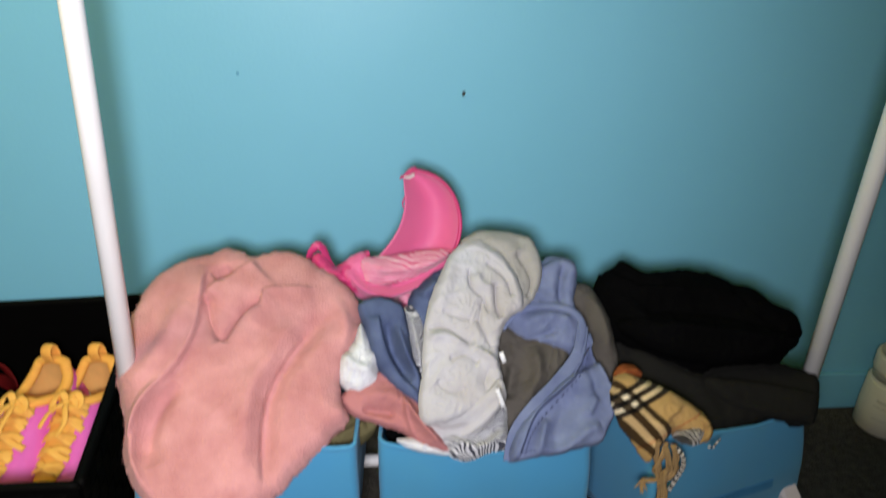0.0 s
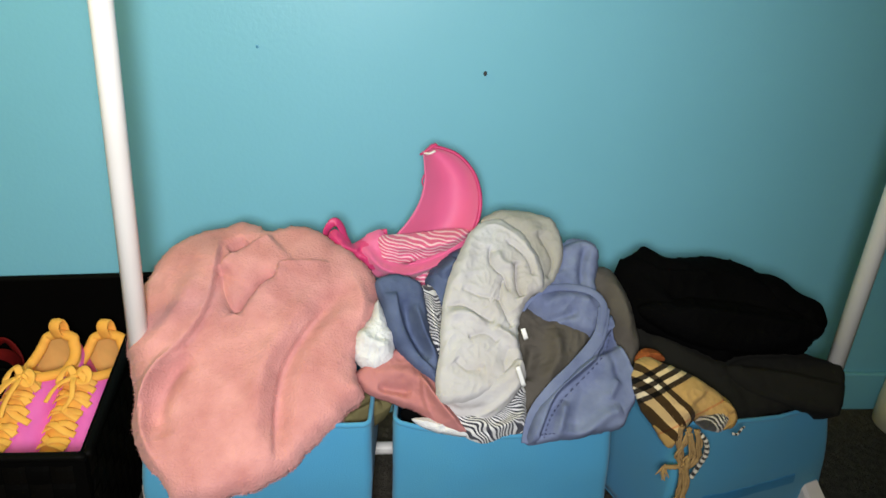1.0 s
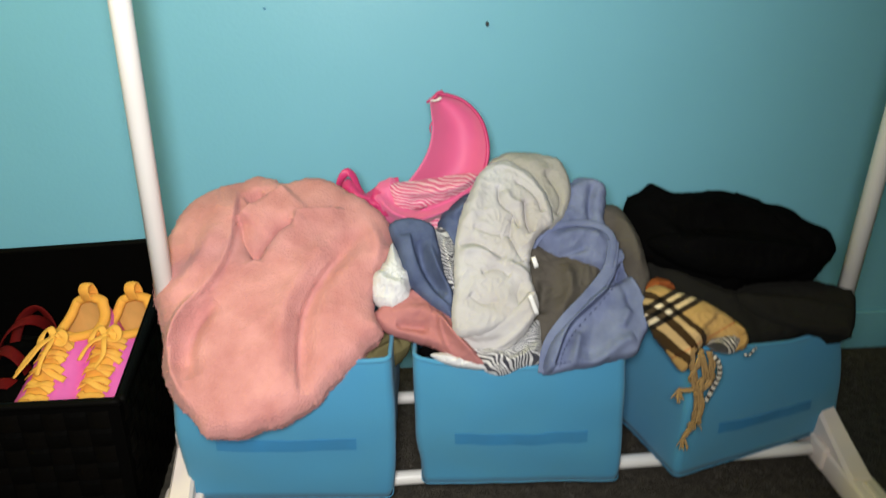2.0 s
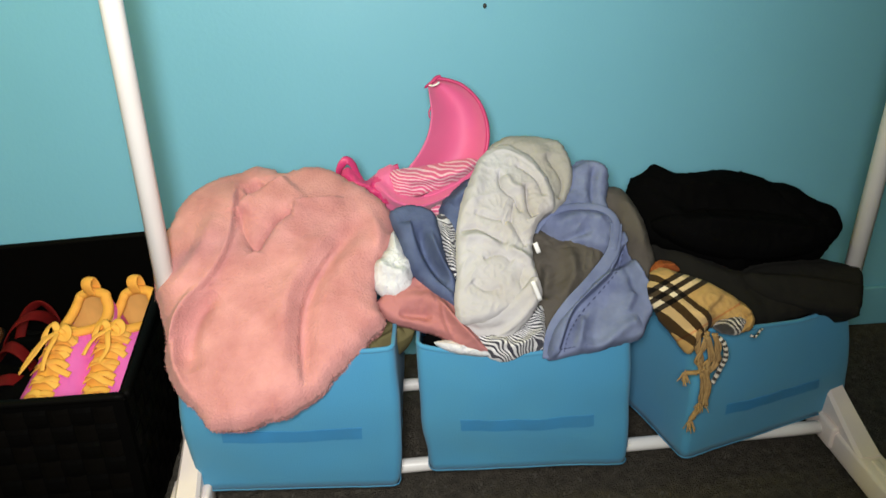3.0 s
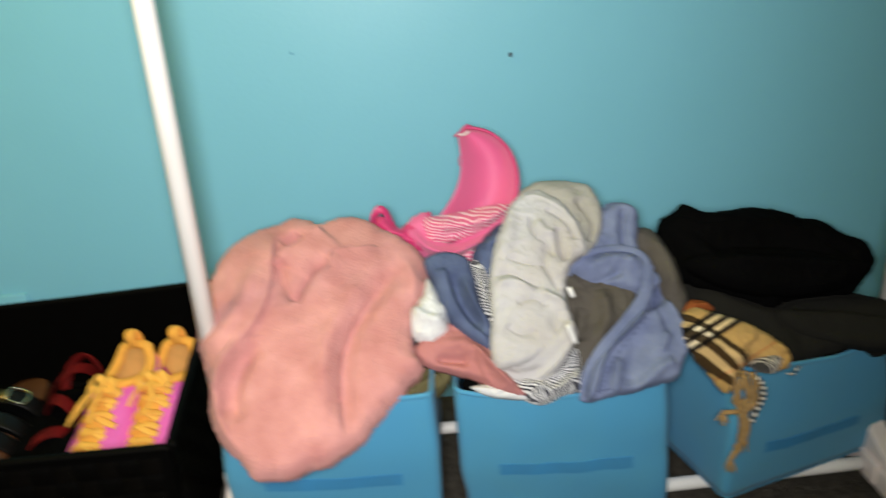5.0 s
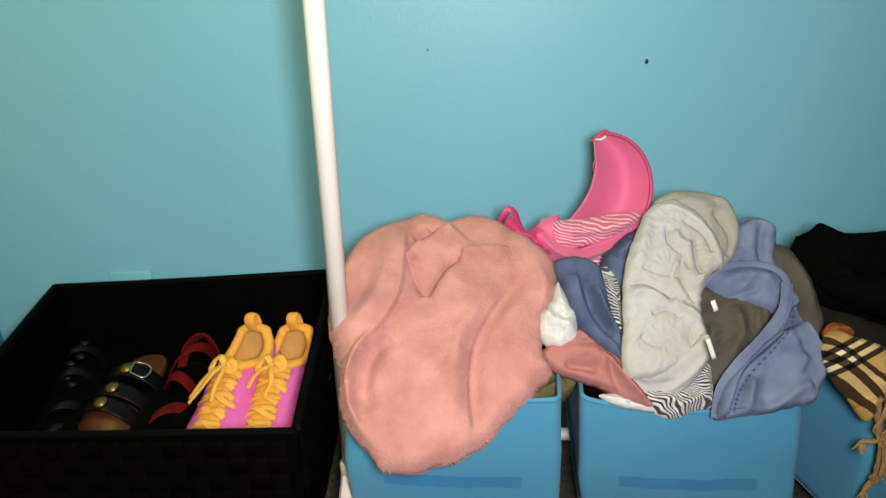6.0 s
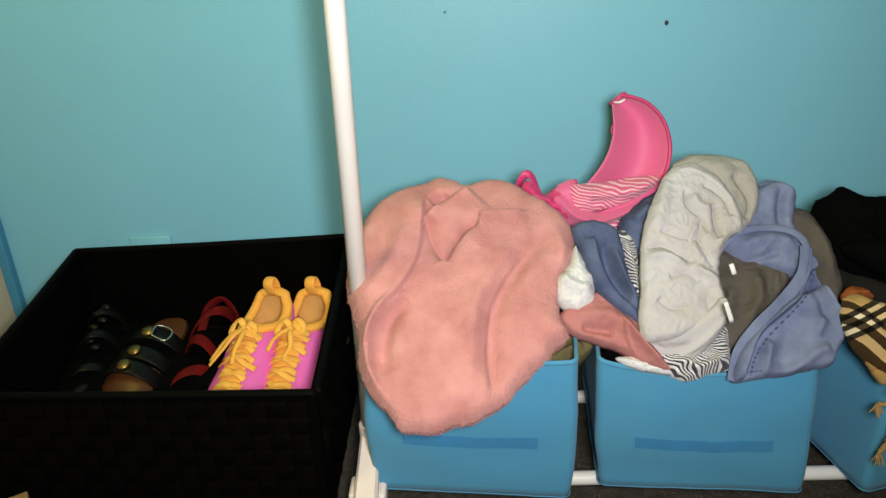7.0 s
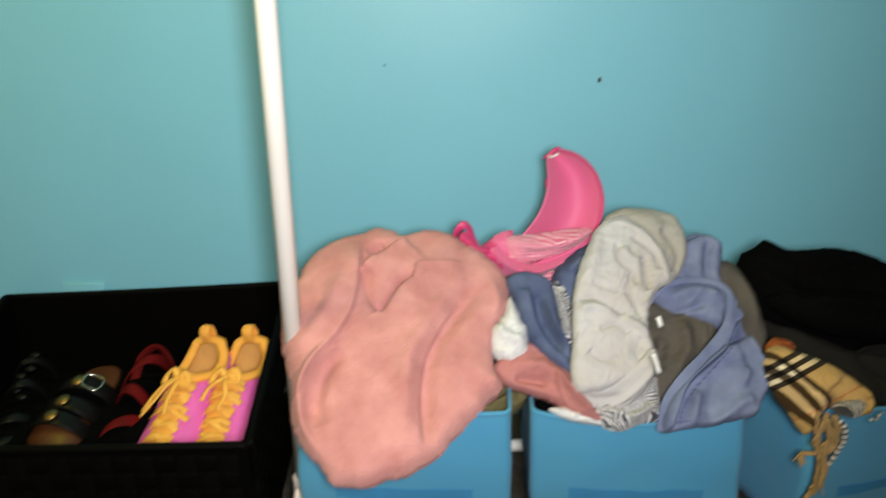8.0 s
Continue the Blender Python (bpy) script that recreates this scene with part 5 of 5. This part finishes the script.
def red_sandal(m):
    shoe = thing("strappy_sandal", m.translation, "red strappy sandal lying between the other shoes", "sandal")

    def put(bm):
        bmesh.ops.transform(bm, matrix=m, verts=bm.verts)
        return bm

    part("footbed", put(block((-0.034, -0.23, 0.0), (0.034, 0.0, 0.016), 0.007, segments=3)), BLACK_LEATHER, shoe)
    for y, hgt, lean in ((-0.045, 0.078, 0.03), (-0.100, 0.066, -0.012), (-0.155, 0.052, 0.02), (-0.195, 0.040, -0.01)):
        pts = [(0.034 * math.cos(a), y + lean * math.cos(a), 0.012 + hgt * math.sin(a)) for a in [math.pi * j / 12 for j in range(13)]]
        part("strap", put(tube(pts, 0.0115, 36, 10, 0.16, axis=(0, 1, 0))), RED, shoe)
    part("heel_strap", put(tube([(0.032, -0.03, 0.014), (0.024, -0.006, 0.052), (0.0, 0.004, 0.074), (-0.024, -0.006, 0.052), (-0.032, -0.03, 0.014)], 0.008, 30, 10, 0.3, up=(0, 1, 0.3))), RED, shoe)
    return shoe


red_sandal(pose(-0.768, -0.052, 0.116, 12, 8, -4))


def black_sandal(m):
    shoe = thing("strappy_sandal", m.translation, "black strappy leather sandal with a braided strap", "sandal")

    def put(bm):
        bmesh.ops.transform(bm, matrix=m, verts=bm.verts)
        return bm

    part("footbed", put(block((-0.033, -0.22, 0.0), (0.033, 0.0, 0.018), 0.007, segments=3)), BLACK_LEATHER, shoe)
    for y, hgt in ((-0.03, 0.07), (-0.08, 0.066), (-0.14, 0.05), (-0.18, 0.042)):
        pts = [(0.033 * math.cos(a), y + 0.012 * math.cos(a), 0.012 + hgt * math.sin(a)) for a in [math.pi * j / 12 for j in range(13)]]
        part("strap", put(tube(pts, 0.009, 36, 10, 0.18, axis=(0, 1, 0))), BLACK_LEATHER, shoe)
    for k in range(7):
        bm = bmesh.new()
        bmesh.ops.create_uvsphere(bm, u_segments=12, v_segments=8, radius=0.008)
        bmesh.ops.scale(bm, vec=(1.2, 0.8, 0.6), verts=bm.verts)
        bmesh.ops.translate(bm, verts=bm.verts, vec=(0.006 * (-1) ** k, -0.02 - 0.013 * k, 0.082 - 0.003 * k))
        part("braid", put(bm), BLACK_LEATHER, shoe)
    return shoe


black_sandal(pose(-0.958, -0.060, 0.118, 12, 0, 3))


# ---- small things on the carpet ----
tub = thing("plastic_tub", (0.848, -0.066, 0.0), "off-white plastic tub with lid and printed label", "tub")
part("body", lathe([(0.048, 0.001), (0.053, 0.005), (0.054, 0.05), (0.052, 0.104), (0.047, 0.112)], (0.848, -0.066, 0)), TUB, tub)
part("neck", lathe([(0.0465, 0.1125), (0.0465, 0.128)], (0.848, -0.066, 0)), TUB_BAND, tub)
part("lid", lathe([(0.049, 0.1285), (0.050, 0.132), (0.050, 0.160), (0.047, 0.164), (0.043, 0.165), (0.042, 0.162), (0.002, 0.162)], (0.848, -0.066, 0)), TUB, tub, "ribbed off-white screw lid")
for a0, a1, z, r, mt in ((205, 232, 0.078, 0.0022, PRINT_GREY), (200, 236, 0.066, 0.0012, PRINT_GREY), (206, 240, 0.040, 0.0012, PRINT_GREY)):
    part("print_bar", tube([(0.848 + 0.0537 * math.cos(radians(a)), -0.066 + 0.0537 * math.sin(radians(a)), z) for a in (a0, (a0 + a1) / 2, a1)], r, 10, 8, 0.3), mt, tub)
part("print_ring", tube([(0.848 + 0.0543 * math.cos(radians(258 + 14 * math.cos(b))), -0.066 + 0.0543 * math.sin(radians(258 + 14 * math.cos(b))), 0.052 + 0.013 * math.sin(b)) for b in [2 * math.pi * k / 16 for k in range(17)]], 0.0014, 50, 6, 0.6), PRINT, tub)

carton = thing("cardboard_box", (-0.971, -0.53, 0.0), "small brown cardboard box on the carpet before the basket", "box")
part("body", block((-1.046, -0.605, 0.0), (-0.896, -0.455, 0.095), 0.002, turn=(0, 0, 32)), CARD, carton, smooth=False)
part("flap", block((-1.040, -0.599, 0.0955), (-0.902, -0.461, 0.098), 0.001, turn=(0, 0, 32)), CARD, carton, smooth=False)

# ---- carpet pile near the rack ----
rng = random.Random(5)
verts, faces = [], []
for k in range(9000):
    x, y = rng.uniform(-0.56, 0.95), rng.uniform(-0.72, -0.012)
    a, w, hh = rng.uniform(0, math.pi), rng.uniform(0.0015, 0.0032), rng.uniform(0.002, 0.0055)
    dx, dy = w * math.cos(a), w * math.sin(a)
    tx, ty = rng.uniform(-0.003, 0.003), rng.uniform(-0.003, 0.003)
    b = len(verts)
    verts += [(x - dx, y - dy, 0.0003), (x + dx, y + dy, 0.0003), (x - dy, y + dx, 0.0003), (x + tx, y + ty, hh)]
    faces += [(b, b + 1, b + 3), (b + 1, b + 2, b + 3), (b + 2, b, b + 3)]
me = bpy.data.meshes.new("carpet_pile")
me.from_pydata(verts, [], faces)
me.materials.append(TUFT)
tagged(new("carpet_pile", me), "short looped pile of the dark carpet", "carpet", kind="stuff")

# ---- the basket's woven straps ----
def strap_mesh(name, across):
    bm = bmesh.new()
    n = 4
    g = [[None] * (n + 1) for _ in range(n + 1)]
    for i in range(n + 1):
        for j in range(n + 1):
            a, b = i / n - 0.5, j / n - 0.5
            arch = math.cos(math.pi * (a if across else b)) ** 0.6 if abs(a if across else b) < 0.499 else 0.0
            edge = 0.0008 if abs(b if across else a) < 0.49 else 0.0
            g[i][j] = bm.verts.new((a * 0.0262, -0.0022 * arch - edge, b * 0.0262))
    for i in range(n):
        for j in range(n):
            bm.faces.new((g[i][j], g[i + 1][j], g[i + 1][j + 1], g[i][j + 1]))
    me = bpy.data.meshes.new(name)
    bm.to_mesh(me)
    bm.free()
    # flat straps are slightly paler than tall ones, giving a faint check
    me.materials.append(STRAP_PALE if across else STRAP)
    return me


flat_strap, tall_strap = strap_mesh("strap_flat", True), strap_mesh("strap_tall", False)
base_at = world_at(basket)
for panel, turn in ((panels["front_wall"], 0), (panels["end_wall"], 90)):
    cols = 17 if turn == 0 else 13
    for i in range(cols):
        for j in range(8):
            ob = new("strap", flat_strap if (i + j) % 2 else tall_strap)
            ob.parent = panel
            z = 0.0185 + 0.0275 * j
            if turn == 0:
                at = Vector((BX0 + 0.0175 + 0.0275 * i, BY0 + 0.0015, z))
            else:
                at = Vector((BX1 - 0.0015, BY0 + 0.026 + 0.0275 * i, z))
            ob.matrix_basis = pose(*(at - base_at), 0, 0, turn)
